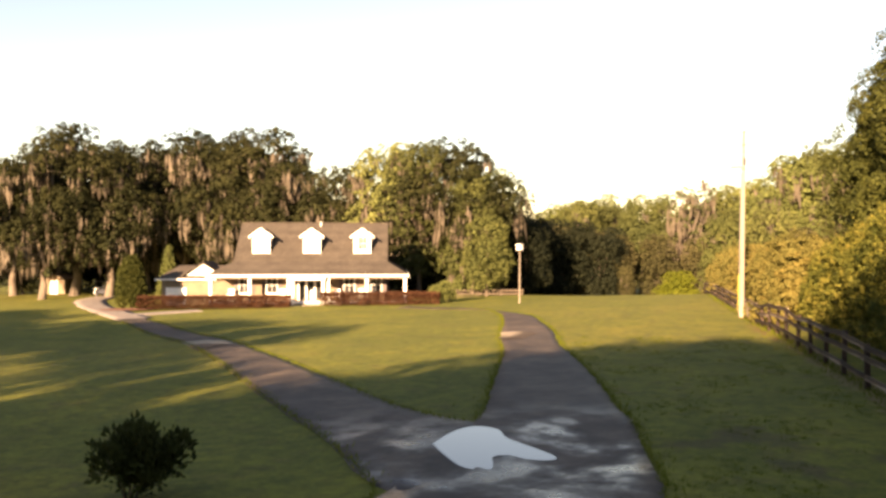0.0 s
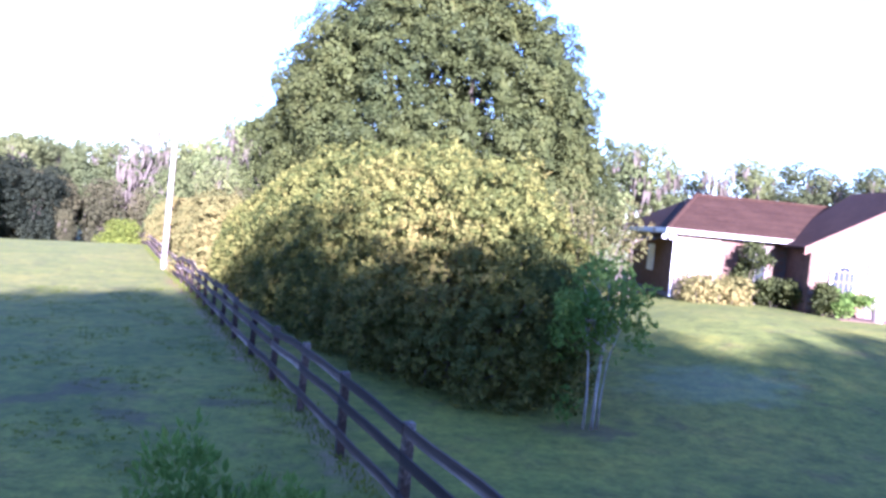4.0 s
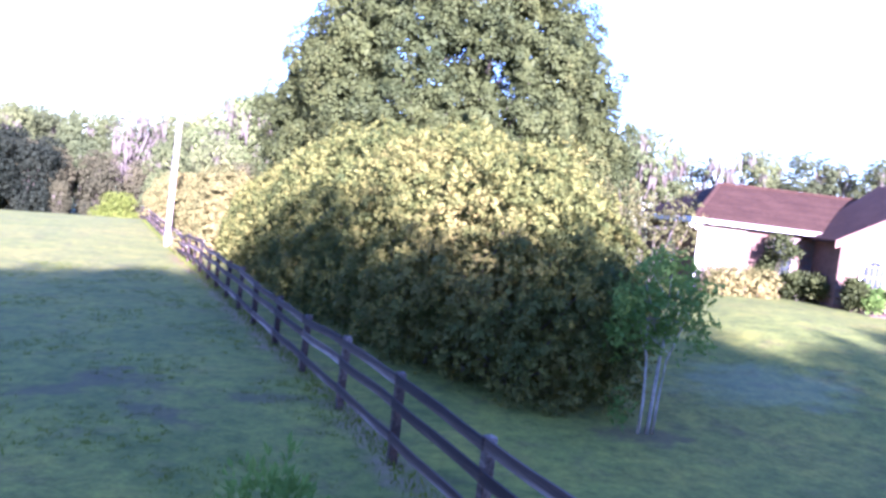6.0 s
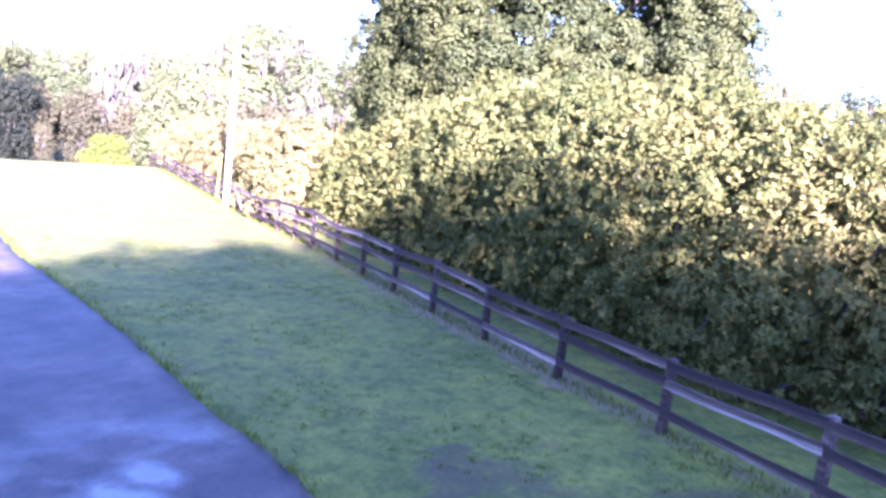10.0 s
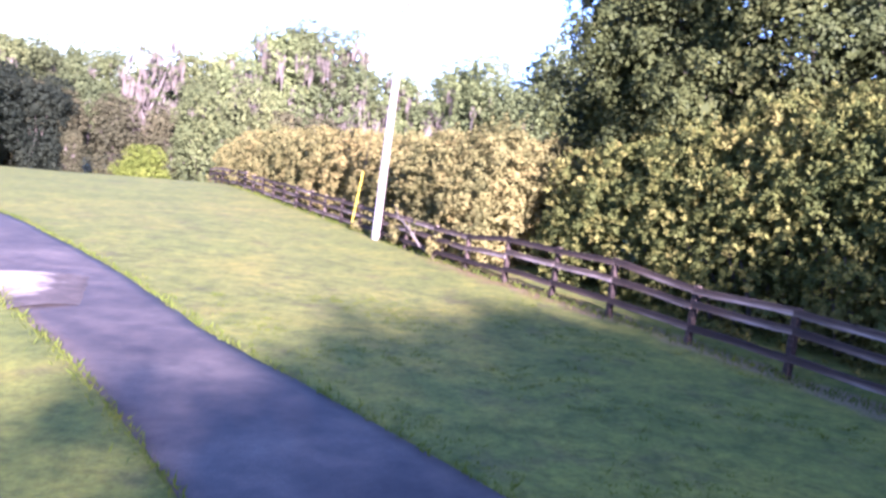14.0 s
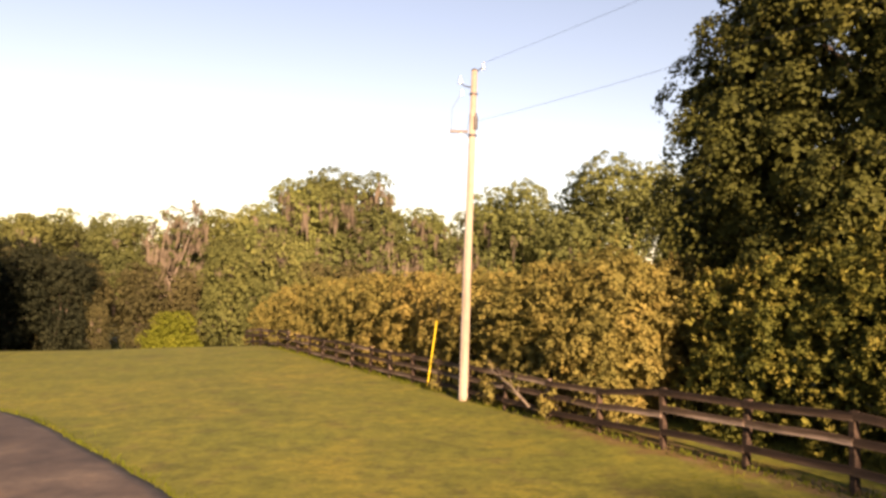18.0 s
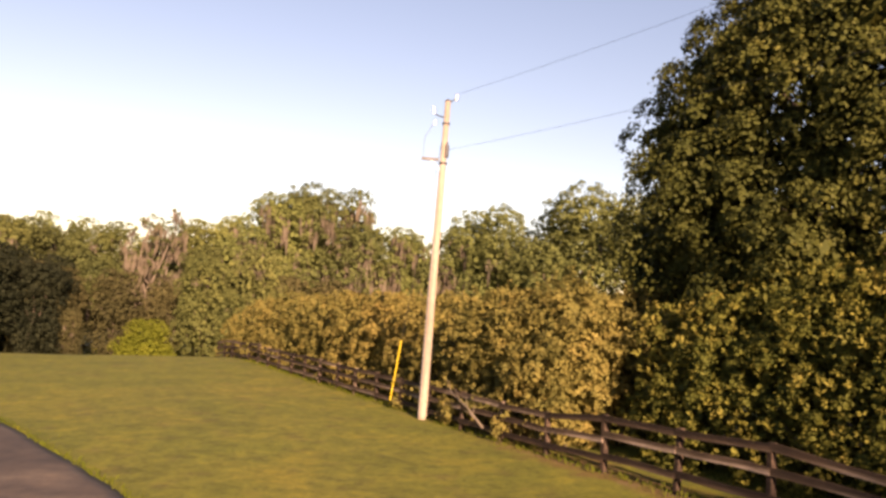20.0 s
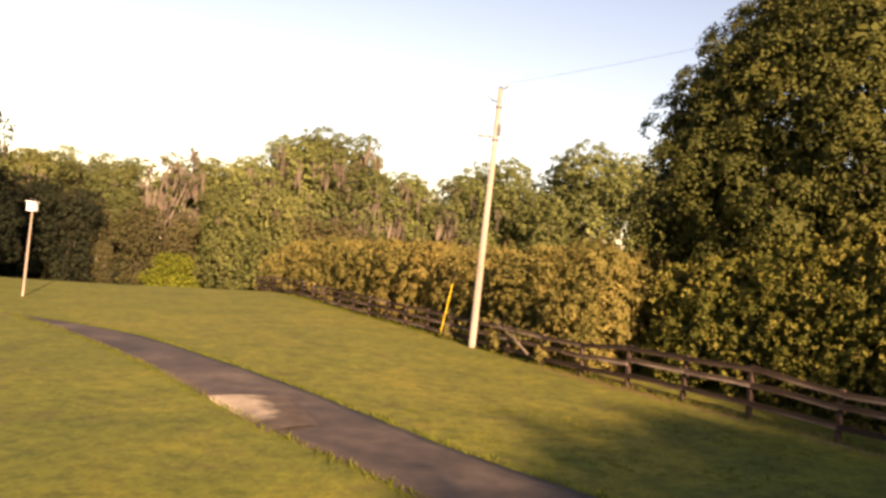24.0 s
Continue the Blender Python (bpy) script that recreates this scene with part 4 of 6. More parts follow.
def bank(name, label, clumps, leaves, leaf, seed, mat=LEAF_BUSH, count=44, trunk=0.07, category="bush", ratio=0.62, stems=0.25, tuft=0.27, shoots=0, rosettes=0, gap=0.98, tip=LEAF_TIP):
    """A tall bush or hedge: stems and whorls of leaves over a heap of clumps given in world places."""
    base = Vector((sum(c[0] for c in clumps) / len(clumps), sum(c[1] for c in clumps) / len(clumps), 0))
    base.z = land(base.x, base.y)
    t = thing(name, Matrix.Translation(base), label, category)
    blobs = [(c[0] - base.x, c[1] - base.y, c[2] - base.z, c[3]) for c in clumps]
    q, o, size = clumped(blobs, leaves // count, count, tuft, leaf, seed, 0.18, 1.9, under=0.8, rise=0.6, inner=0.86, gap=gap)
    if shoots:
        # upright young shoots that break the outline
        r = np.random.default_rng(seed + 7)
        p, d = blob_points(blobs, shoots * 6, seed + 8, inner=0.95, under=0.0)
        keep = d[:, 2] > 0.45
        p = p[keep][:shoots]
        m = 16
        f = np.tile(np.linspace(0, 1, m), len(p))
        high = np.repeat(r.uniform(0.25, 0.7, len(p)), m)
        lean = np.repeat(r.normal(0, 0.18, (len(p), 2)), m, axis=0)
        at_top = np.repeat(p, m, axis=0) + np.column_stack([lean[:, 0] * f, lean[:, 1] * f, high * f])
        way = r.normal(0, 0.6, (len(at_top), 3)) + np.array([0, -0.15, 0.8])
        q, o, size = np.concatenate([q, at_top]), np.concatenate([o, way]), np.concatenate([size, np.full(len(at_top), leaf)])
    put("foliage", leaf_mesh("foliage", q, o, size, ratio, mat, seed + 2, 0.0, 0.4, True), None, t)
    if rosettes:
        # whorls of young leaves at the ends of the twigs
        r = np.random.default_rng(seed + 21)
        p, d = spaced(*blob_points(blobs, rosettes * 2, seed + 22, inner=0.94, under=0.9), 0.15)
        p, d = p[:rosettes], d[:rosettes]
        way = d * 0.6 + r.normal(0, 0.25, d.shape) + np.array([0, 0, 0.55])
        way /= np.linalg.norm(way, axis=1)[:, None]
        m = 11
        f = np.tile(np.linspace(0, 1, m), len(p))[:, None]
        high = np.repeat(r.uniform(0.05, 0.2, len(p)), m)[:, None]
        stalk = np.repeat(way, m, axis=0)
        ring = r.normal(0, 1, stalk.shape)
        ring -= stalk * (ring * stalk).sum(axis=1)[:, None]
        ring /= np.linalg.norm(ring, axis=1)[:, None]
        q = np.repeat(p, m, axis=0) + np.repeat(d, m, axis=0) * 0.09 + stalk * (f * high)
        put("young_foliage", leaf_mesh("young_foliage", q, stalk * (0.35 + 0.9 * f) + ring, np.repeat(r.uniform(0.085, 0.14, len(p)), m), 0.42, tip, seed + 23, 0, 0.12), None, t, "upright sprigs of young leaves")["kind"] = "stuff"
    rng = random.Random(seed)
    bm = bmesh.new()
    for b in blobs:
        if rng.random() < stems:
            x, y = b[0] * 0.9 + rng.uniform(-0.3, 0.3), b[1] * 0.9 + rng.uniform(-0.3, 0.3)
            z = land(x + base.x, y + base.y) - base.z
            tube(bm, [(x, y, z - 0.1), (x + (b[0] - x) * 0.4, y + (b[1] - y) * 0.4, z + (b[2] - z) * 0.5), b[:3]], [trunk, trunk * 0.7, trunk * 0.25], 5)
    part("stem", bm, BARK, t, smooth_shade=True)["kind"] = "stuff"
    return t


def bank_clumps(s0, s1, off0, off1, h0, h1, step, r_lo, r_hi, seed, taper=0.6):
    """Clumps filling a bank beside the fence, from s0 to s1 along it."""
    rng = random.Random(seed)
    out, s = [], s0
    while s <= s1:
        u = (s - s0) / max(0.01, s1 - s0)
        end = min(1.0, taper + (1 - taper) * min(u, 1 - u) / 0.12)
        h = (h0 + (h1 - h0) * u) * (0.55 + 0.45 * min(1, end)) * rng.uniform(0.93, 1.06)
        z = 0.5
        while z < h:
            f = z / h
            w = 1 - 0.55 * max(0, f - 0.35) ** 1.3
            for q in np.linspace(off0, off1, max(2, int((off1 - off0) / step) + 1)):
                mid = (off0 + off1) / 2
                o = mid + (q - mid) * w * (0.75 + 0.25 * end) + rng.uniform(-0.3, 0.3)
                r = rng.uniform(r_lo, r_hi)
                p = along(s + rng.uniform(-0.5, 0.5), o, min(z + rng.uniform(-0.2, 0.2), h - r * 0.7))
                out.append((p.x, p.y, p.z, r))
            z += step * 0.8
        s += step
    return out


# the great bush along the fence: height, near side and far side
BUSH_S = (2.8, 4.2, 6.0, 8.2, 10.5, 13, 16, 20, 24, 28.6)
BUSH_H = (2.3, 3.6, 4.4, 4.8, 5.15, 5.5, 5.6, 5.35, 4.6, 3.5)
BUSH_IN = (3.6, 2.8, 2.3, 2.0, 1.9, 1.8, 1.8, 1.7, 1.6, 1.6)
BUSH_OUT = (5.6, 6.8, 7.4, 7.7, 8.0, 8.2, 8.0, 7.6, 7.2, 6.6)
# the heads that stand out of its top: along the fence, away from it, height, radius
BUSH_HEADS = [(6.8, 6.2, 4.75, 0.6), (9.3, 5.4, 4.95, 0.6), (12.2, 6.4, 5.45, 0.65), (14.6, 4.6, 5.35, 0.55), (17.0, 5.2, 5.65, 0.6), (19.8, 4.6, 5.6, 0.65), (22.6, 4.4, 4.75, 0.55)]


def bush_clumps(seed):
    """Clumps over the outside of the great bush, a rounded back that is highest away from the fence."""
    rng = random.Random(seed)
    out, s = [], 3.0
    while s <= 28.4:
        h, a, b = (float(np.interp(s, BUSH_S, v)) for v in (BUSH_H, BUSH_IN, BUSH_OUT))
        for i in range(14):
            turn = math.pi * (i + rng.uniform(-0.3, 0.3)) / 13
            ex, ez = math.copysign(abs(math.cos(turn)) ** 0.75, -math.cos(turn)), abs(math.sin(turn)) ** 0.6
            r = rng.uniform(0.7, 1.05)
            up = max(r * 0.75, (h * (1 + 0.13 * ex) - r * 0.6) * ez * rng.uniform(0.92, 1.03) + rng.uniform(-0.2, 0.2))
            out.append((*along(s + rng.uniform(-0.45, 0.45), (a + b) / 2 + ((b - a) / 2 - r * 0.7) * ex, up), r))
        s += 1.15
    return out + [(*along(s, o, up), r) for s, o, up, r in BUSH_HEADS]


# inner foliage coloured darker than the young sprigs, as shade between them
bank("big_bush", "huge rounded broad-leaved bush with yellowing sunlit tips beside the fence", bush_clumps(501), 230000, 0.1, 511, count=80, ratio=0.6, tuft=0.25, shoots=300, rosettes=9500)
bank("hedge_bush", "tall olive-yellow hedge bush leaning over the fence near the utility pole", bank_clumps(30.6, 36.2, 1.0, 4.6, 3.9, 3.9, 1.25, 0.7, 1.0, 502) + [(*along(30.9 + 0.55 * i, 0.35 + 0.3 * math.sin(i * 2.1), 0.62 + 0.3 * math.sin(i * 1.3 + 1)), 0.3) for i in range(9)], 110000, 0.095, 521, LEAF_ROW, count=52, tuft=0.19, shoots=300, rosettes=2200, gap=0.82, tip=LEAF_ROW)
bank("hedge_row", "long tall clipped hedge running beside the fence towards the woods", bank_clumps(37.0, 71.0, 1.2, 4.6, 3.9, 3.2, 1.6, 0.85, 1.2, 503), 210000, 0.105, 531, LEAF_ROW, count=56, category="hedge", tuft=0.23, shoots=200, rosettes=3600, gap=0.8, tip=LEAF_ROW)


# ---- single trees and shrubs ----
def big_tree():
    x, y = -5.1, 51.2
    z = land(x, y)
    t = thing("shade_tree", Matrix.Translation((x, y, z)), "large dome-shaped evergreen oak behind the bush, dense green crown", "tree")
    rng = random.Random(61)
    blobs = []
    for i in range(170):
        h = (i + 0.5) / 170
        a = 2.39996 * i
        w = math.sqrt(max(0.02, 1 - ((h - 0.22) / 0.80) ** 2)) if h > 0.22 else 0.86 + 0.6 * h
        q = (0.66 + 0.34 * math.sqrt(rng.random())) * w
        r = rng.uniform(0.95, 1.6) * (1.1 - 0.35 * h)
        blobs.append((math.cos(a) * q * 8.7, math.sin(a) * q * 8.7, 2.2 + h * 13.2, r))
    q, o, size = clumped(blobs, 2350, 180, 0.7, 0.14, 62, 0.16, 2.6, 0.6, 0.45, inner=0.82, gap=1.0, heart=(0, 0, 5.5))
    put("crown", leaf_mesh("crown", q, o, size, 0.65, LEAF_OAK, 64, 0.0, 0.42, True), None, t)
    limbs(t, BARK, (0, 0, 0), blobs[::5], 65, 0.42, 0.05, 1.0, 0.35, 10)


big_tree()


def young_tree():
    x, y = -0.1, 23.8
    z = land(x, y)
    t = thing("young_tree", Matrix.Translation((x, y, z)), "young multi-stemmed tree with pale slender trunks on the side lawn", "tree")
    rng = random.Random(71)
    blobs = [(rng.uniform(-0.7, 0.85), rng.uniform(-0.6, 0.6), rng.uniform(1.95, 3.05), rng.uniform(0.2, 0.36)) for _ in range(26)]
    blobs += [(-0.75, 0, 1.65, 0.22), (0.2, -0.3, 1.6, 0.22), (0.8, 0.2, 1.9, 0.3), (0.1, 0, 3.15, 0.35), (-0.45, -0.2, 0.35, 0.2), (-0.55, 0.1, 0.5, 0.18)]
    p, d = blob_points(blobs, 230, 72, inner=0.3, under=1)
    q, o = tufts(p, d, 10, 0.17, 73, 0.2)
    put("crown", leaf_mesh("crown", q, o, np.full(len(q), 0.13), 0.5, LEAF_YOUNG, 74, 0.2, 0.6, True), None, t)
    for i, (a, b, r) in enumerate([(-0.17, -0.22, 0.02), (0.0, 0.1, 0.03), (0.1, 0.28, 0.02)]):
        bm = bmesh.new()
        top = (b * 1.6, rng.uniform(-0.2, 0.2), 2.4)
        tube(bm, [(a, 0.03 * i, -0.1), (a + 0.02, 0.03 * i, 0.6), ((a + b) / 2, 0.05 * i, 1.35), top], [r * 1.2, r, r * 0.8, r * 0.35], 6)
        for c in blobs[i::3][:6]:
            m = Vector((a, 0, 1.1)).lerp(Vector(top), rng.uniform(0.2, 0.8))
            tube(bm, [m, m.lerp(Vector(c[:3]), 0.6) + Vector((0, 0, 0.05)), c[:3]], [r * 0.45, r * 0.3, r * 0.12], 5)
        part("trunk", bm, BARK_PALE, t, "pale smooth trunk", True)


young_tree()


def slender_tree():
    """A taller sapling: thin leaning stems with loose sprays of reddish leaves at their ends."""
    x, y = 0.2, 27.4
    t = thing("slender_tree", Matrix.Translation((x, y, land(x, y))), "slender sapling with sparse reddish-green leaves above the young tree", "tree")
    rng = random.Random(76)
    ends = []
    for i in range(7):
        a = 0.9 * i + rng.uniform(-0.3, 0.3)
        q = rng.uniform(0.25, 1.0)
        top = Vector((math.cos(a) * q, math.sin(a) * q * 0.7, rng.uniform(3.5, 4.55)))
        low = Vector((0.05 * math.cos(a), 0.05 * math.sin(a), -0.1))
        bend = low.lerp(top, 0.55) - Vector((top.x, top.y, 0)) * 0.25
        part("stem", tube(bmesh.new(), [low, low.lerp(bend, 0.5), bend, top], [0.03, 0.024, 0.016, 0.006], 6), BARK, t, smooth_shade=True)
        ends += [(*bend.lerp(top, f), rng.uniform(0.2, 0.34)) for f in (0.62, 0.82, 1.0)]
    p, d = blob_points(ends, 190, 77, inner=0.3, under=1)
    q, o = tufts(p, d, 9, 0.13, 78, 0.4)
    put("crown", leaf_mesh("crown", q, o, np.full(len(q), 0.11), 0.42, LEAF_RED, 79, 0.1, 0.5), None, t)


slender_tree()


def small_shrub(x, y, h, w, seed, label, mat=LEAF_OAK, leaf=0.1, n=3000, name="shrub", up=1.6, category="shrub", group=""):
    z = land(x, y)
    t = thing(name, Matrix.Translation((x, y, z)), label, category, group)
    rng = random.Random(seed)
    blobs = [(rng.gauss(0, w * 0.3), rng.gauss(0, w * 0.3), rng.uniform(0.2, 0.85) * h, rng.uniform(0.18, 0.32) * w) for _ in range(12)]
    p, d = blob_points(blobs, n // 4, seed + 1, inner=0.3, under=1)
    q, o = tufts(p, d, 4, leaf * 0.9, seed + 2, 0.8)
    o[:, 2] += up * 0.3
    put("foliage", leaf_mesh("foliage", q, o, np.full(len(q), leaf), 0.42, mat, seed + 3, 0, 0.4), None, t)
    bm = bmesh.new()
    for b in blobs[:7]:
        tube(bm, [(b[0] * 0.15, b[1] * 0.15, -0.05), (b[0] * 0.5, b[1] * 0.5, b[2] * 0.6), (b[0], b[1], b[2] + b[3] * 0.6)], [0.018, 0.012, 0.005], 5)
    part("stem", bm, BARK, t, smooth_shade=True)["kind"] = "stuff"
    return t


small_shrub(-4.6, 15.2, 1.9, 1.3, 83, "tall leafy weedy shrub with upright shoots near the fence", LEAF_YOUNG, n=4200, leaf=0.1)
small_shrub(-16.5, 14.8, 1.05, 1.0, 82, "dark shrub on the shaded lawn beside the drive", n=4200, leaf=0.12)


def cone_shrub(name, x, y, high, wide, leaves, leaf, mat, label, category, seed, power=2.0):
    """A pointed evergreen: whorls of clumps that narrow towards the tip."""
    t = thing(name, Matrix.Translation((x, y, land(x, y))), label, category)
    rng = random.Random(seed)
    blobs = []
    for i in range(46):
        w = math.sqrt(max(0.02, 1 - (i / 46) ** power)) if power > 1 else max(0.06, 1 - i / 46)
        blobs.append((math.cos(i * 2.4) * wide * 0.68 * w, math.sin(i * 2.4) * wide * 0.68 * w, high * (0.1 + 0.8 * i / 46), rng.uniform(0.26, 0.35) * wide * (0.5 + 0.5 * w)))
    p, d = blob_points(blobs, leaves, seed + 1, inner=0.7, under=0.8)
    put("foliage", leaf_mesh("foliage", p, d, np.full(len(p), leaf), 0.5, mat, seed + 2), None, t)
    part("trunk", tube(bmesh.new(), [(0, 0, -0.1), (0, 0, high * 0.25), (0, 0, high * 0.85)], [0.12, 0.09, 0.02], 6), BARK, t)


cone_shrub("cone_shrub", -73.6, 47.4, 5.4, 1.5, 26000, 0.15, LEAF_OAK, "dense dark cone-shaped evergreen on a bed of red mulch", "shrub", 91)
tagged(blot("mulch_bed", -72.6, 46.5, 3.0, 1.7, 0.3, 0.13, MULCH, 94, rough=0.12), "low bed of red-brown mulch round the cone-shaped shrub", "mulch bed", kind="structure")
cone_shrub("young_conifer", -83.5, 57.4, 6.6, 1.5, 5200, 0.2, LEAF_WOODS, "young pointed conifer beside the white house", "tree", 95, 1.0)


def dead_branch():
    """A dry bough that has come down across the rails by the pole."""
    a, b = along(35.2, -0.25, 1.25), along(32.6, -0.35, 0.35)
    t = thing("fallen_branch", Matrix.Translation(b), "dry tan bough leaning across the fence rails", "branch")
    rng = random.Random(97)
    d = a - b
    part("bough", tube(bmesh.new(), [(0, 0, 0), d * 0.4 + Vector((0, 0, 0.06)), d * 0.75, d], [0.035, 0.03, 0.02, 0.01], 6), BARK_GREY, t, smooth_shade=True)
    for i in range(7):
        p = d * (0.15 + 0.11 * i)
        q = p + Vector((rng.uniform(-0.5, 0.2), rng.uniform(-0.2, 0.5), rng.uniform(0.1, 0.45)))
        part("twig", tube(bmesh.new(), [p, p.lerp(q, 0.6) + Vector((0, 0, 0.04)), q], [0.014, 0.009, 0.004], 5), BARK_GREY, t)


dead_branch()


# ---- utility pole, guy wire, power line, box on a post ----
def ring(bm, x, y, z, r, h, sides=12, r2=None):
    return tube(bm, [(x, y, z), (x, y, z + h)], [r, r2 if r2 else r], sides)


def utility_pole():
    x, y = -20.0, 54.0
    z = land(x, y)
    t = thing("utility_pole", Matrix.Translation((x, y, z)), "tall weathered wooden utility pole standing by the fence", "utility pole")
    bm = tube(bmesh.new(), [(0, 0, -0.3), (0, 0, 0.2), (0.02, 0, 3.5), (0.05, 0, 7), (0.08, 0, 10.55)], [0.155, 0.148, 0.13, 0.112, 0.092], 14)
    part("shaft", bm, POLE_WOOD, t, smooth_shade=True)
    bm = block(-0.66, -0.08, -0.03, 0.03, 8.5, 8.6, bevel=0.008)
    part("bracket", bm, METAL_DARK, t, "dark steel bracket arm")
    part("brace", tube(bmesh.new(), [(-0.35, 0, 8.53), (-0.06, 0, 8.22)], [0.018, 0.018], 6), WHITE, t)
    bm = ring(bmesh.new(), 0.16, -0.08, 8.62, 0.07, 0.42, 12)
    ring(bm, 0.16, -0.08, 9.04, 0.03, 0.09, 8)
    part("junction_can", bm, METAL_DARK, t)
    part("band", ring(bmesh.new(), 0.065, 0, 8.4, 0.14, 0.06, 14), METAL_DARK, t)
    part("band", ring(bmesh.new(), 0.07, 0, 9.75, 0.13, 0.05, 14), METAL_DARK, t)
    bm = tube(bmesh.new(), [(0.07, 0, 9.98), (-0.2, 0, 10.02), (-0.36, 0, 10.12)], [0.022, 0.022, 0.02], 6)
    part("cutout_arm", bm, METAL_DARK, t)
    bm = bmesh.new()
    for i in range(4):
        ring(bm, -0.37, 0, 10.1 + i * 0.06, 0.055 - 0.006 * i, 0.035, 10)
    part("insulator", bm, PORCELAIN, t)
    bm = bmesh.new()
    for i in range(3):
        ring(bm, -0.3, 0, 9.72 + i * 0.06, 0.04, 0.035, 10)
    part("insulator", bm, PORCELAIN, t)
    bm = tube(bmesh.new(), [(0.08, 0, 10.4), (0.2, -0.03, 10.55), (0.34, -0.06, 10.62)], [0.02, 0.02, 0.018], 6)
    part("top_arm", bm, METAL_DARK, t)
    bm = bmesh.new()
    for i in range(4):
        ring(bm, 0.36, -0.06, 10.58 + i * 0.055, 0.05 - 0.006 * i, 0.035, 10)
    part("insulator", bm, PORCELAIN, t)
    part("pole_top", ring(bmesh.new(), 0.08, 0, 10.55, 0.115, 0.06, 14, 0.03), METAL_DARK, t)
    bm = tube(bmesh.new(), [(-0.36, 0, 9.72), (-0.6, 0.02, 9.3), (-0.62, 0.02, 8.58)], [0.008, 0.008, 0.008], 5)
    part("jumper_wire", bm, METAL_DARK, t)
    bm = tube(bmesh.new(), [(-0.12, -0.1, 0.1), (-0.1, -0.09, 4), (-0.03, -0.09, 8.2)], [0.02, 0.02, 0.02], 6)
    part("ground_conduit", bm, PORCELAIN, t, "pale conduit strip")
    g = thing("guy_wire", Matrix.Translation((-21.15, 56.75, land(-21.15, 56.75))), "steel guy wire with a yellow plastic guard", "guy wire")
    part("anchor_rod", tube(bmesh.new(), [(-0.02, 0.03, -0.15), (0.06, -0.05, 0.3)], [0.02, 0.015], 6), METAL_DARK, g)
    part("guard", tube(bmesh.new(), [(0.0, 0.0, 0.08), (0.27, -0.65, 2.45)], [0.02, 0.019], 8), YELLOW, g, "bright yellow guard")
    part("cable", tube(bmesh.new(), [(0.27, -0.65, 2.4), (1.2, -2.75, 9.8)], [0.007, 0.007], 5), METAL_DARK, g)
    for i, (dx, dz, end) in enumerate([(0.36, 10.8, (4, 10, 13.6)), (0.2, 8.9, (4, 9, 11.2)), (-0.37, 10.3, (-85, 118, 8.5))]):
        if i == 2:
            continue
        a, b = Vector((x + dx, y, z + dz)), Vector(end)
        pts = [a.lerp(b, k / 16) - Vector((0, 0, 1.1 * 4 * (k / 16) * (1 - k / 16))) for k in range(17)]
        w = put("power_line", bm_mesh("power_line", tube(bmesh.new(), pts, [0.0045] * 17, 5)), METAL_DARK)
        tagged(w, "thin dark overhead wire sagging from the utility pole", "power line", "power lines")


utility_pole()


def post_box():
    x, y = -43.3, 66.4
    z = land(x, y)
    t = thing("birdhouse_post", Matrix.Translation((x, y, z)), "white box-shaped birdhouse on a tall thin wooden post", "birdhouse")
    part("post", tube(bmesh.new(), [(0, 0, -0.3), (0.02, 0, 2.5), (0.04, 0, 4.75)], [0.06, 0.055, 0.045], 8), POLE_WOOD, t)
    bm = block(-0.19, 0.23, -0.2, 0.2, 4.7, 5.12, bevel=0.015)
    b = part("box", bm, WHITE, t)
    part("floor_plate", block(-0.22, 0.26, -0.23, 0.23, 4.67, 4.7), WHITE, b)
    part("roof", slab(bmesh.new(), [(-0.24, -0.25, 5.12), (0.28, -0.25, 5.12), (0.28, 0.25, 5.12), (-0.24, 0.25, 5.12)], (0, 0, 0.04)), WHITE, b)
    for sx in (-0.14, 0.18):
        part("perch", tube(bmesh.new(), [(sx * 0.7, 0, 5.15), (sx * 0.7, 0, 5.3)], [0.04, 0.025], 8), METAL_DARK, b)
    for sx in (-0.12, 0.14):
        part("entrance", ring(bmesh.new(), 0, 0, 0, 0.04, 0.01), METAL_DARK, b).matrix_basis = Matrix.Translation((sx * 0.7, -0.205, 4.92)) @ Matrix.Rotation(1.5708, 4, "X")


post_box()


# ---- the white house ----
def window(parent, m, w, h, mat_frame=WHITE, cols=2, rows=2, name="window"):
    """A framed window facing -y at the pose m, its sill centre at the origin."""
    bm = bmesh.new()
    f = 0.07
    for x0, x1, z0, z1 in ((-w / 2 - f, -w / 2, -f, h + f), (w / 2, w / 2 + f, -f, h + f), (-w / 2, w / 2, -f, 0), (-w / 2, w / 2, h, h + f)):
        box(bm, x0, x1, -0.06, 0.04, z0, z1, m=m)
    win = part(name, bm, mat_frame, parent)
    bars = bmesh.new()
    for i in range(1, cols):
        box(bars, -w / 2 + w * i / cols - 0.015, -w / 2 + w * i / cols + 0.015, -0.03, 0.0, 0, h, m=m)
    for i in range(1, rows):
        box(bars, -w / 2, w / 2, -0.034, 0.004, h * i / rows - 0.02, h * i / rows + 0.02, m=m)
    part("glazing_bars", bars, mat_frame, win)
    bm = bmesh.new()
    box(bm, -w / 2, w / 2, 0.005, 0.02, 0, h, m=m)
    part("pane", bm, GLASS, win)
    bm = bmesh.new()
    box(bm, -w / 2 - 0.12, w / 2 + 0.12, -0.11, 0.04, -f - 0.05, -f, m=m)
    part("sill", bm, mat_frame, win)
    return win


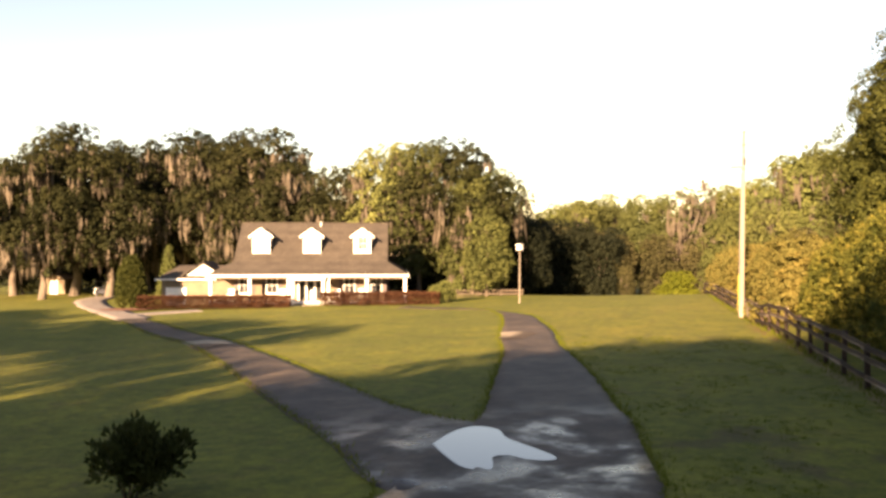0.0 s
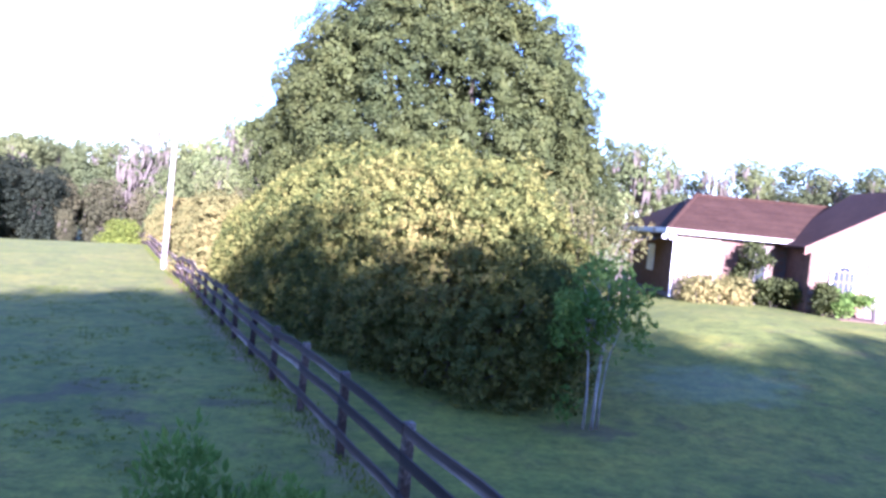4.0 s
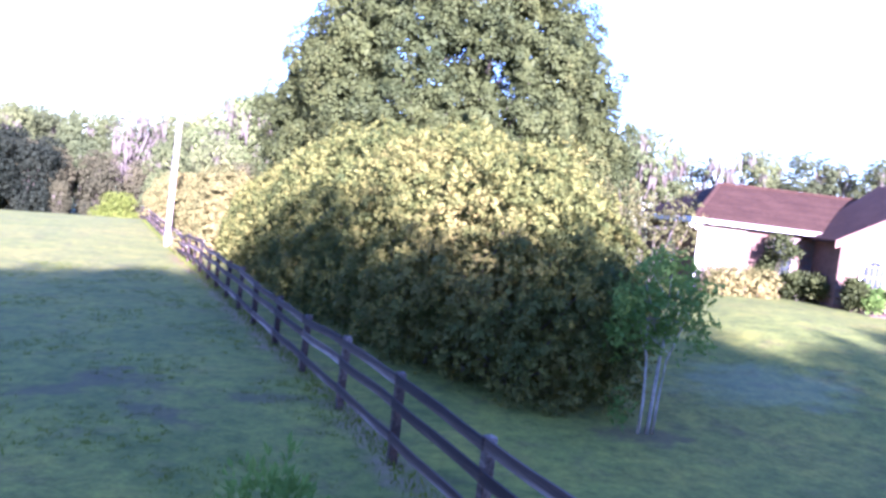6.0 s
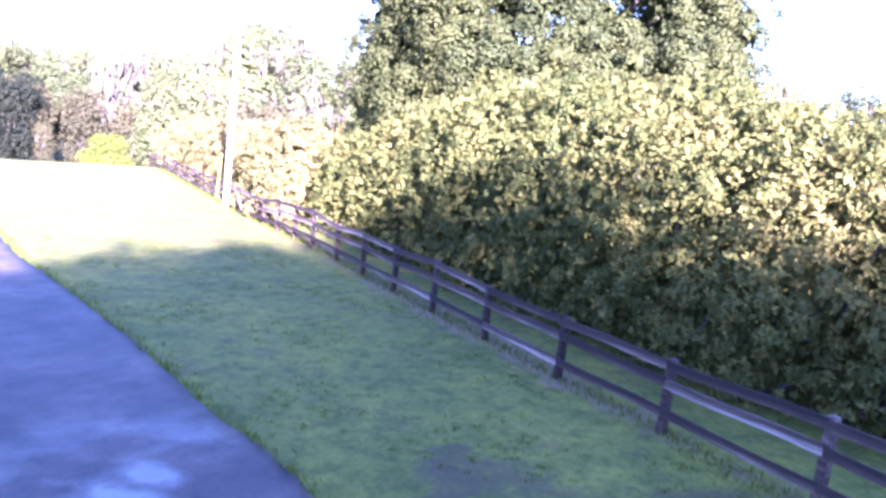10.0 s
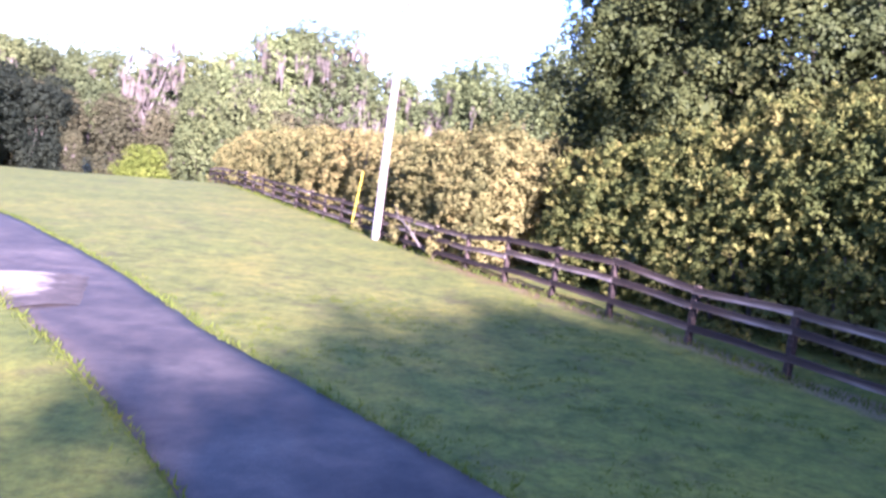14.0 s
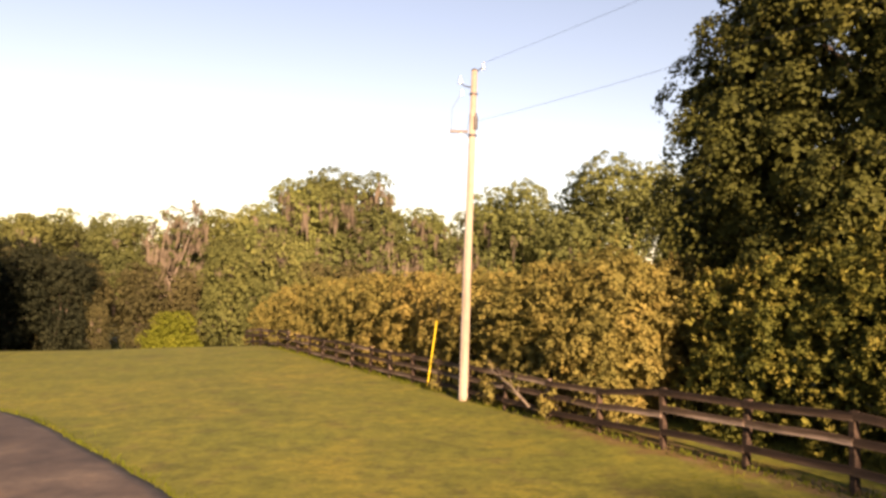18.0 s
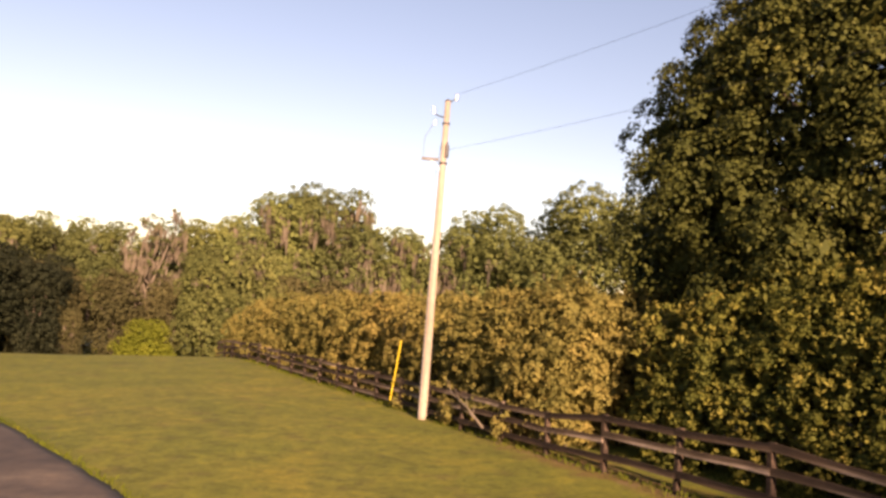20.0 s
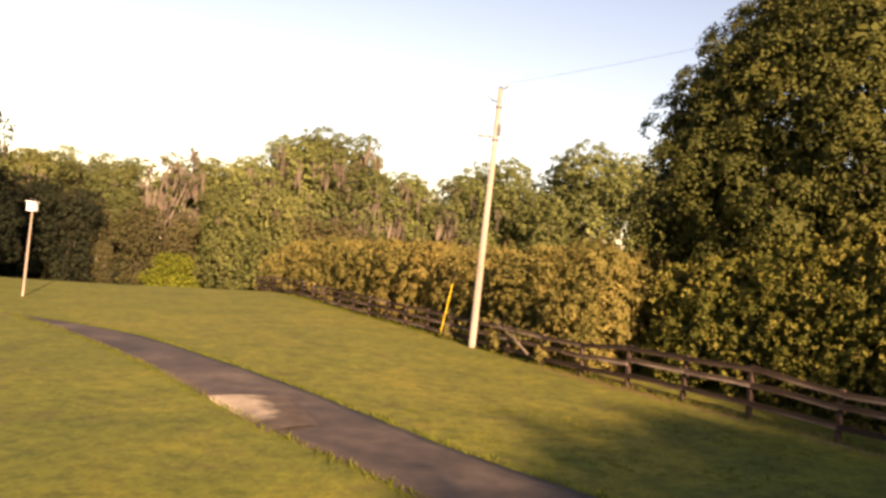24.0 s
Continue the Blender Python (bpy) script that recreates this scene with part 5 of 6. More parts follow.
def courses(name, parent, quad, n, mat, over=0.02, seed=0):
    """A roof slope in overlapping courses of shingles, from its lower edge up: quad is a, b (low edge) and c, d (high edge)."""
    a, b, c, d = (Vector(p) for p in quad)
    nor = (b - a).cross(d - a).normalized()
    rng = random.Random(seed)
    for i in range(n):
        u0, u1 = i / n, (i + 1.12) / n
        u1 = min(u1, 1.0)
        p = [a.lerp(d, u0), b.lerp(c, u0), b.lerp(c, u1), a.lerp(d, u1)]
        q = [p[0] + nor * over, p[1] + nor * over, p[2], p[3]]
        bm = bmesh.new()
        vs = [bm.verts.new(v) for v in p + q]
        for f in ((0, 3, 2, 1), (4, 5, 6, 7), (0, 1, 5, 4), (1, 2, 6, 5), (3, 0, 4, 7)):
            bm.faces.new([vs[k] for k in f])
        part("shingle_course", bm, mat, parent)


def white_house():
    o = Vector((-61.6, 58.35, 0))
    o.z = -1.95
    yaw = radians(42.5)
    h = thing("white_house", Matrix.Translation(o) @ Matrix.Rotation(yaw, 4, "Z"), "one-and-a-half storey country house with front porch and three white dormers", "house")
    W, D = 7.4, 10.0   # half width of the main block, depth
    P = 1.9            # porch depth
    HW = 9.2           # half width of the porch
    zf, ze, zm, zr = 0.55, 3.05, 4.2, 8.15
    part("foundation", block(-HW + 0.2, HW - 0.2, 0.15, D + P, -0.6, zf, bevel=0.02), CONCRETE, h)
    wall = part("wall", block(-W + 0.3, W - 0.3, P + 0.2, D + P - 0.4, zf, ze + 0.6), SIDING, h, "tan clapboard walls")
    bm = bmesh.new()
    for k in range(12):
        z = zf + 0.1 + k * 0.21
        box(bm, -W + 0.28, W - 0.28, P + 0.165, P + 0.2, z, z + 0.012)
    part("clapboard_lines", bm, SIDING, wall)
    # gable ends
    for s in (-1, 1):
        bm = slab(bmesh.new(), [(s * (W - 0.45), P + 0.2, ze + 0.6), (s * (W - 0.45), D + P - 0.4, ze + 0.6), (s * (W - 0.45), D / 2 + P, zr - 0.3)], (s * 0.15, 0, 0))
        part("gable_wall", bm, SIDING, h)
    yr = P + D / 2
    main = part("roof", slab(bmesh.new(), [(-W, P + 0.25, zm - 0.12), (W, P + 0.25, zm - 0.12), (W, yr, zr - 0.12), (-W, yr, zr - 0.12)], (0, 0, 0.08)), SHINGLE, h, "brown-grey shingle roof")
    courses("shingle_course", main, ((-W, P + 0.25, zm - 0.03), (W, P + 0.25, zm - 0.03), (W, yr, zr - 0.03), (-W, yr, zr - 0.03)), 22, SHINGLE)
    part("roof_back", slab(bmesh.new(), [(-W, yr, zr - 0.12), (W, yr, zr - 0.12), (W, D + P + 0.3, zm - 0.4), (-W, D + P + 0.3, zm - 0.4)], (0, 0, 0.1)), SHINGLE, h)
    part("ridge_cap", block(-W - 0.02, W + 0.02, yr - 0.12, yr + 0.12, zr - 0.06, zr + 0.03), SHINGLE, h)
    part("roof_vent", tube(bmesh.new(), [(0.6, yr - 0.4, zr - 0.4), (0.6, yr - 0.4, zr + 0.12)], [0.06, 0.06], 8), WHITE, h)
    # hipped porch roof round three sides
    bm = bmesh.new()
    fl, fr = (-HW - 0.15, -0.3, ze), (HW + 0.15, -0.3, ze)
    ml, mr = (-W, P + 0.3, zm), (W, P + 0.3, zm)
    bl, br = (-HW - 0.15, D + P, ze), (HW + 0.15, D + P, ze)
    tl, tr = (-W, D + P, zm), (W, D + P, zm)
    porch = part("porch_roof", slab(bmesh.new(), [fl, fr, mr, ml], (0, 0, 0.09)), SHINGLE, h)
    courses("shingle_course", porch, ([Vector(p) + Vector((0, 0, 0.1)) for p in (fl, fr, mr, ml)]), 8, SHINGLE)
    part("porch_roof", slab(bmesh.new(), [fl, ml, tl, bl], (0, 0, 0.09)), SHINGLE, h)
    part("porch_roof", slab(bmesh.new(), [fr, br, tr, mr], (0, 0, 0.09)), SHINGLE, h)
    part("fascia", block(-HW - 0.17, HW + 0.17, -0.36, -0.3, ze - 0.1, ze + 0.08, bevel=0.01), WHITE, h, "white fascia board")
    for s in (-1, 1):
        part("fascia", block(min(s * (HW + 0.15), s * (HW + 0.21)), max(s * (HW + 0.15), s * (HW + 0.21)), -0.36, D + P, ze - 0.2, ze + 0.1, bevel=0.01), WHITE, h)
    part("porch_ceiling", block(-HW, HW, -0.2, P + 0.2, ze - 0.14, ze - 0.08), WHITE, h)
    # beam coloured like the tan walls, as shade under the white fascia
    part("beam", block(-HW, HW, -0.05, 0.15, ze - 0.3, ze - 0.1, bevel=0.01), SIDING, h)
    cols = [-9.05, -5.45, -1.85, 1.85, 5.45, 9.05]
    for cx in cols:
        bm = block(cx - 0.13, cx + 0.13, -0.08, 0.18, zf, ze - 0.3, bevel=0.012)
        box(bm, cx - 0.18, cx + 0.18, -0.13, 0.23, zf, zf + 0.16, bevel=0.01)
        box(bm, cx - 0.17, cx + 0.17, -0.12, 0.22, ze - 0.42, ze - 0.3, bevel=0.01)
        part("column", bm, WHITE, h, "square white porch column")
    part("porch_floor", block(-HW, HW, -0.1, P + 0.2, zf, zf + 0.06), CONCRETE, h)
    part("porch_edge", block(-HW - 0.02, HW + 0.02, -0.16, -0.1, zf - 0.12, zf + 0.08, bevel=0.01), WHITE, h, "white porch edge board")
    # entrance with sidelights and a small portico frame
    bm = block(-1.25, -1.05, P + 0.05, P + 0.19, zf, zf + 2.35)
    box(bm, 1.05, 1.25, P + 0.05, P + 0.19, zf, zf + 2.35)
    box(bm, -1.3, 1.3, P + 0.03, P + 0.19, zf + 2.15, zf + 2.45)
    part("door_surround", bm, WHITE, h)
    door = part("front_door", block(-0.48, 0.48, P + 0.12, P + 0.18, zf + 0.05, zf + 2.1, bevel=0.01), WHITE, h, "white front door with glass")
    part("door_glass", block(-0.3, 0.3, P + 0.1, P + 0.12, zf + 1.0, zf + 1.95), GLASS, door)
    part("handle", tube(bmesh.new(), [(0.38, P + 0.1, zf + 0.95), (0.38, P + 0.06, zf + 0.95)], [0.03, 0.03], 8), METAL_DARK, door)
    for s in (-1, 1):
        part("sidelight", block(s * 0.78 - 0.2, s * 0.78 + 0.2, P + 0.13, P + 0.17, zf + 0.2, zf + 2.1), GLASS, h)
        bm = block(s * 1.4 - 0.11, s * 1.4 + 0.11, -0.55, -0.33, zf - 0.5, ze - 0.35, bevel=0.01)
        part("portico_post", bm, WHITE, h)
    part("portico_head", block(-1.6, 1.6, -0.6, -0.3, ze - 0.4, ze - 0.12, bevel=0.01), WHITE, h)
    for i in range(3):
        part("step", block(-1.5, 1.5, -0.45 - 0.32 * (i + 1), -0.45 - 0.32 * i, -0.6, zf - 0.18 * (i + 1), bevel=0.015), CONCRETE, h)
    for cx in (-6.3, -3.7, 3.7, 6.3):
        window(h, Matrix.Translation((cx, P + 0.17, zf + 0.75)), 0.95, 1.5)
        for s in (-1, 1):
            part("shutter", block(cx + s * 0.78 - 0.19, cx + s * 0.78 + 0.19, P + 0.12, P + 0.165, zf + 0.7, zf + 2.3, bevel=0.01), SHUTTER, h, "dark louvred shutter")
    # rocking chairs on the porch
    for cx in (-7.4, -2.6, 2.6, 4.9):
        chair = thing("porch_chair", h.matrix_basis @ Matrix.Translation((cx, 0.95, zf + 0.06)), "white wooden rocking chair on the porch", "chair", "porch chairs")
        part("seat", block(-0.28, 0.28, -0.26, 0.26, 0.4, 0.44, bevel=0.008), WHITE, chair)
        part("backrest", slab(bmesh.new(), [(-0.27, 0.24, 0.44), (0.27, 0.24, 0.44), (0.27, 0.42, 1.12), (-0.27, 0.42, 1.12)], (0, 0.03, 0)), WHITE, chair)
        for sx in (-1, 1):
            part("armrest", block(sx * 0.31 - 0.04, sx * 0.31 + 0.04, -0.28, 0.3, 0.62, 0.65), WHITE, chair)
            part("rocker", tube(bmesh.new(), [(sx * 0.27, -0.45, 0.1), (sx * 0.27, 0, 0.02), (sx * 0.27, 0.5, 0.1)], [0.02, 0.02, 0.02], 5), WHITE, chair)
            for sy in (-0.24, 0.24):
                part("leg", block(sx * 0.27 - 0.02, sx * 0.27 + 0.02, sy - 0.02, sy + 0.02, 0.03, 0.63), WHITE, chair)
    # dormers
    slope = (zr - zm) / (D / 2 - 0.25)
    for cx in (-4.9, 0.0, 4.9):
        y0 = P + 1.35
        z0 = zm + slope * (y0 - P - 0.25)
        z1 = z0 + 1.75
        back = P + 0.25 + (z1 + 0.5 - zm) / slope
        dm = part("dormer", block(cx - 0.82, cx + 0.82, y0, back, z0 - 0.25, z1), WHITE, h, "white gabled dormer")
        part("gable", slab(bmesh.new(), [(cx - 0.82, y0 + 0.02, z1), (cx + 0.82, y0 + 0.02, z1), (cx, y0 + 0.02, z1 + 0.55)], (0, 0.2, 0)), WHITE, dm)
        for s in (-1, 1):
            part("dormer_roof", slab(bmesh.new(), [(cx + s * 1.12, y0 - 0.22, z1 - 0.16), (cx, y0 - 0.22, z1 + 0.62), (cx, back + 0.5, z1 + 0.62), (cx + s * 1.12, back - 0.4, z1 - 0.16)], (0, 0, 0.07)), SHINGLE, dm)
            part("rake_board", slab(bmesh.new(), [(cx + s * 1.16, y0 - 0.27, z1 - 0.34), (cx, y0 - 0.27, z1 + 0.44), (cx, y0 - 0.27, z1 + 0.7), (cx + s * 1.16, y0 - 0.27, z1 - 0.1)], (0, 0.05, 0)), WHITE, dm)
            part("corner_board", block(cx + s * 0.76 - 0.08, cx + s * 0.76 + 0.08, y0 - 0.03, y0, z0 - 0.2, z1), WHITE, dm)
        window(dm, Matrix.Translation((cx, y0 - 0.005, z0 + 0.35)), 0.8, 1.2, cols=3, rows=2)
    # side wing with its own gable
    wing = part("wing_wall", block(-14.8, -7.4, 4.5, 10.5, -0.4, 2.55), SIDING, h)
    part("wing_gable", slab(bmesh.new(), [(-12.4, 4.2, 2.9), (-9.0, 4.2, 2.9), (-10.7, 4.2, 4.0)], (0, 0.3, 0)), WHITE, h)
    for s in (-1, 1):
        part("wing_gable_roof", slab(bmesh.new(), [(-10.7 + s * 2.0, 3.9, 2.8), (-10.7, 3.9, 4.15), (-10.7, 8.5, 4.15), (-10.7 + s * 2.0, 8.5, 2.8)], (0, 0, 0.1)), SHINGLE, h)
    part("wing_roof", slab(bmesh.new(), [(-15.3, 4.1, 2.5), (-7.4, 4.1, 2.5), (-7.4, 7.5, 3.7), (-13.8, 7.5, 3.7)], (0, 0, 0.1)), SHINGLE, h)
    part("wing_roof", slab(bmesh.new(), [(-15.3, 4.1, 2.5), (-13.8, 7.5, 3.7), (-15.3, 10.9, 2.5)], (0, 0, 0.1)), SHINGLE, h)
    part("wing_fascia", block(-15.35, -9.4, 4.03, 4.1, 2.44, 2.58), WHITE, h)
    part("garage_door", block(-14.4, -12.4, 4.44, 4.5, -0.35, 1.7, bevel=0.01), WHITE, h)
    return h.matrix_basis


HOUSE = white_house()


def front_hedge(x0, x1, seed):
    """A clipped hedge before the porch, in house coordinates."""
    c = HOUSE @ Vector(((x0 + x1) / 2, -1.9, 0))
    c.z = land(c.x, c.y)
    t = thing("clipped_hedge", Matrix.Translation(c) @ Matrix.Rotation(HOUSE.to_euler().z, 4, "Z"), "low clipped reddish-brown hedge before the porch", "hedge", "porch hedges")
    r = np.random.default_rng(seed)
    n = int((x1 - x0) * 1500)
    half = (x1 - x0) / 2
    p = np.stack([r.uniform(-half, half, n), r.uniform(-0.55, 0.55, n), r.uniform(0.05, 1.05, n)], 1)
    f = r.random(n)
    p[:, 1] = np.where(f < 0.45, -0.55 + r.normal(0, 0.07, n), p[:, 1])
    p[:, 2] = np.where(f > 0.6, 1.02 + r.normal(0, 0.06, n), p[:, 2])
    o = np.where((f < 0.45)[:, None], np.array([0, -1.0, 0.3]), np.array([0, -0.1, 1.0]))
    put("foliage", leaf_mesh("foliage", p, o, np.full(n, 0.13), 0.6, LEAF_HEDGE, seed + 1), None, t)
    bm = bmesh.new()
    for i in range(int(x1 - x0)):
        x = -half + 0.5 + i
        tube(bm, [(x, 0, -0.25), (x + 0.1, 0, 0.4), (x, 0.05, 0.95)], [0.03, 0.025, 0.01], 5)
    part("stem", bm, BARK, t)["kind"] = "stuff"


front_hedge(-15.0, -1.4, 131)
front_hedge(1.3, 12.2, 133)
p = HOUSE @ Vector((12.9, -0.9, 0))
small_shrub(p.x, p.y, 2.1, 1.9, 141, "round clipped green bush at the end of the porch hedge", LEAF_WOODS, 0.16, 5200, "round_bush")
for i, (hx, hy, w) in enumerate([(-4.0, -2.7, 0.9), (-5.5, -2.7, 0.8), (3.0, -2.7, 0.8), (5.2, -2.7, 0.9)]):
    p = HOUSE @ Vector((hx, hy, 0))
    small_shrub(p.x, p.y, 0.55, w, 150 + i, "low pale flowering plant before the clipped hedge", LEAF_HEDGE, 0.1, 500, "flower_clump", group="low plants by the hedge")


def garden_fence():
    """Low brown board fence beyond the house end."""
    f = thing("board_fence", HOUSE @ Matrix.Translation((14.5, 9.0, 0)), "low brown wooden board fence beyond the house", "fence")
    for i in range(4):
        x = i * 2.4
        part("post", block(x - 0.06, x + 0.06, -0.06, 0.06, -0.6, 1.2, bevel=0.01), BARK, f)
        if i < 3:
            for z in (0.25, 0.6, 0.95):
                part("rail", block(x, x + 2.4, -0.1, -0.07, z, z + 0.18), BARK, f)


garden_fence()


def garden_cart():
    x, y = -103.5, 60.8
    t = thing("utility_cart", Matrix.Translation((x, y, land(x, y) + 0.05)) @ Matrix.Rotation(0.4, 4, "Z"), "dark parked utility cart with a white cowl on the concrete drive", "cart")
    part("body", block(-1.2, 0.9, -0.6, 0.6, 0.35, 0.85, bevel=0.06), CART_PAINT, t)
    part("cowl", slab(bmesh.new(), [(-1.35, -0.55, 0.4), (-1.35, 0.55, 0.4), (-1.1, 0.55, 1.1), (-1.1, -0.55, 1.1)], (0.25, 0, 0)), WHITE, t, "white front cowl")
    part("seat", block(-0.3, 0.2, -0.5, 0.5, 0.85, 1.0, bevel=0.04), RUBBER, t)
    part("backrest", block(0.15, 0.28, -0.5, 0.5, 1.0, 1.45, bevel=0.04), RUBBER, t)
    part("canopy", block(-1.0, 0.6, -0.6, 0.6, 1.85, 1.92, bevel=0.03), CART_PAINT, t)
    for sx in (-0.95, 0.5):
        for sy in (-0.55, 0.55):
            part("strut", tube(bmesh.new(), [(sx, sy, 0.8), (sx, sy, 1.87)], [0.02, 0.02], 6), METAL_DARK, t)
    for sx in (-0.85, 0.6):
        for sy in (-0.6, 0.6):
            w = part("wheel", tube(bmesh.new(), [(sx, sy - 0.1, 0.27), (sx, sy + 0.1, 0.27)], [0.27, 0.27], 14), RUBBER, t)
            part("rim", tube(bmesh.new(), [(sx, sy - 0.11, 0.27), (sx, sy + 0.11, 0.27)], [0.14, 0.14], 10), PORCELAIN, w)


garden_cart()


def far_shed():
    x, y = -118.0, 61.0
    t = thing("shed", Matrix.Translation((x, y, land(x, y))) @ Matrix.Rotation(0.6, 4, "Z"), "small cream shed far behind the oaks", "shed")
    part("wall", block(-1.6, 1.6, 0, 3, -0.3, 2.1), SIDING, t)
    for s in (-1, 1):
        part("roof", slab(bmesh.new(), [(s * 1.85, -0.2, 2.0), (0, -0.2, 2.8), (0, 3.2, 2.8), (s * 1.85, 3.2, 2.0)], (0, 0, 0.08)), SHINGLE, t)
    part("gable", slab(bmesh.new(), [(-1.6, 0, 2.1), (1.6, 0, 2.1), (0, 0, 2.75)], (0, 0.1, 0)), SIDING, t)
    part("door", block(-0.5, 0.5, -0.04, 0, 0, 1.9), WHITE, t)


far_shed()


# ---- the brick house ----
def brick_house():
    x, y = 5.9, 42.3
    z = 2.15
    h = thing("brick_house", Matrix.Translation((x, y, z)) @ Matrix.Rotation(0.04, 4, "Z"), "low tan brick house with red-brown hipped shingle roof and arched window", "house")
    ze, zr, D = 2.75, 4.45, 8.0
    part("foundation", block(0.0, 19.0, 0.0, D, -0.6, 0.12), CONCRETE, h)
    w = part("wall", block(0.05, 19.0, 0.05, D, 0.1, ze), MORTAR, h)
    part("side_wall", block(0.02, 0.05, 0.05, D, 0.1, ze), BRICK, h)
    # white stuccoed bay with sliding doors, then brick
    part("stucco_panel", block(0.0, 1.85, -0.02, 0.05, 0.12, ze - 0.1), STUCCO, h, "cream rendered wall panel")
    ov = 0.55
    A, B = (-ov, -ov, ze), (19.0, -ov, ze)
    R0, R1 = (1.9, D / 2, zr), (19.0, D / 2, zr)
    C = (-ov, D + ov, ze)
    roof = part("roof", slab(bmesh.new(), [A, B, R1, R0], (0, 0, 0.08)), SHINGLE_RED, h, "red-brown shingle roof")
    courses("shingle_course", roof, [Vector(p) + Vector((0, 0, 0.09)) for p in (A, B, R1, R0)], 14, SHINGLE_RED)
    hip = part("roof_hip", slab(bmesh.new(), [C, A, R0], (0, 0, 0.08)), SHINGLE_RED, h)
    part("roof_back", slab(bmesh.new(), [R0, R1, (19, D + ov, ze), C], (0, 0, 0.08)), SHINGLE_RED, h)
    part("hip_cap", tube(bmesh.new(), [Vector(A) + Vector((0, 0, 0.1)), Vector(R0) + Vector((0, 0, 0.1))], [0.09, 0.09], 6), SHINGLE_RED, h)
    part("ridge_cap", tube(bmesh.new(), [Vector(R0) + Vector((0, 0, 0.1)), Vector(R1) + Vector((0, 0, 0.1))], [0.09, 0.09], 6), SHINGLE_RED, h)
    part("fascia", block(-ov - 0.05, 19, -ov - 0.06, -ov, ze - 0.02, ze + 0.09, bevel=0.01), STUCCO, h, "cream fascia and gutter")
    part("fascia", block(-ov - 0.06, -ov, -ov - 0.06, D + ov, ze - 0.12, ze + 0.1, bevel=0.01), WHITE, h)
    part("soffit", block(-ov, 19, -ov, 0.05, ze - 0.08, ze - 0.04), WHITE, h)
    part("downpipe", tube(bmesh.new(), [(-0.1, -0.12, 0), (-0.1, -0.12, ze - 0.1)], [0.045, 0.045], 8), WHITE, h)
    part("flood_light", tube(bmesh.new(), [(-ov - 0.05, -ov - 0.05, ze - 0.2), (-ov - 0.2, -ov - 0.25, ze - 0.28)], [0.05, 0.1], 10), WHITE, h)
    part("flood_light", tube(bmesh.new(), [(-ov + 0.15, -ov - 0.05, ze - 0.2), (-ov + 0.1, -ov - 0.28, ze - 0.28)], [0.05, 0.1], 10), WHITE, h)
    for a, b in ((0.62, 1.2), (1.22, 1.8)):
        s = part("sliding_door", block(a, b, -0.06, -0.02, 0.2, 2.3), SHUTTER, h, "tall glazed door with a white blind drawn")
        part("blind", block(a + 0.09, b - 0.09, -0.066, -0.055, 0.3, 2.2), STUCCO, s)
        part("rail", block(a + 0.05, b - 0.05, -0.085, -0.067, 0.86, 0.92), SHUTTER, s)
        for i in range(5):
            part("lattice_bar", block(a + 0.08 + 0.1 * i, a + 0.1 + 0.1 * i, -0.08, -0.067, 0.3, 0.86), STUCCO, s)
    window(h, Matrix.Translation((3.4, 0.02, 0.9)), 0.8, 1.45, SHUTTER)
    # small porch roof at the side entry
    part("side_window", block(-0.02, 0.05, 3.2, 4.2, 0.9, 2.1), WHITE, h)
    part("side_canopy", slab(bmesh.new(), [(-1.6, 1.2, 2.05), (0, 1.2, 2.45), (0, 3.0, 2.45), (-1.6, 3.0, 2.05)], (0, 0, 0.1)), BARK, h, "brown side porch canopy")
    part("canopy_post", tube(bmesh.new(), [(-1.5, 1.3, -0.3), (-1.5, 1.3, 2.06)], [0.05, 0.05], 6), BARK, h)
    part("canopy_post", tube(bmesh.new(), [(-1.5, 2.9, -0.3), (-1.5, 2.9, 2.06)], [0.05, 0.05], 6), BARK, h)
    # projecting front wing with a gable
    X0, X1, Y0 = 4.7, 13.55, -2.1
    part("wing_wall", block(X0, X1, Y0, 0.0, -0.5, ze), MORTAR, h)
    xm = (X0 + X1) / 2
    part("wing_gable", slab(bmesh.new(), [(X0, Y0, ze), (X1, Y0, ze), (xm, Y0, ze + 2.35)], (0, 0.25, 0)), BRICK, h)
    for s in (-1, 1):
        e = X0 - 0.5 if s < 0 else X1 + 0.5
        zl = ze - 0.26
        part("wing_roof", slab(bmesh.new(), [(e, Y0 - 0.45, zl), (xm, Y0 - 0.45, ze + 2.45), (xm, D / 2, ze + 2.45), (e, 0.5 if s < 0 else D / 2, zl)], (0, 0, 0.1)), SHINGLE_RED, h)
        part("rake_board", slab(bmesh.new(), [(e, Y0 - 0.5, zl - 0.22), (xm, Y0 - 0.5, ze + 2.22), (xm, Y0 - 0.5, ze + 2.55), (e, Y0 - 0.5, zl + 0.1)], (0, 0.06, 0)), BRICK, h, "pale tan rake board")
    # arched window
    n = 14
    for name, r, y0, y1, mat in (("arch_trim", 0.5, Y0 - 0.14, Y0 - 0.1, WHITE), ("arch_pane", 0.42, Y0 - 0.17, Y0 - 0.14, GLASS)):
        cx = X0 + 1.3
        pts = [(cx - r, y1, 0.55), (cx + r, y1, 0.55)] + [(cx + r * math.cos(math.pi * i / n), y1, 1.55 + r * math.sin(math.pi * i / n)) for i in range(n + 1)]
        part(name, slab(bmesh.new(), pts, (0, y0 - y1, 0)), mat, h, "arched window" if mat is GLASS else "")
    bars = bmesh.new()
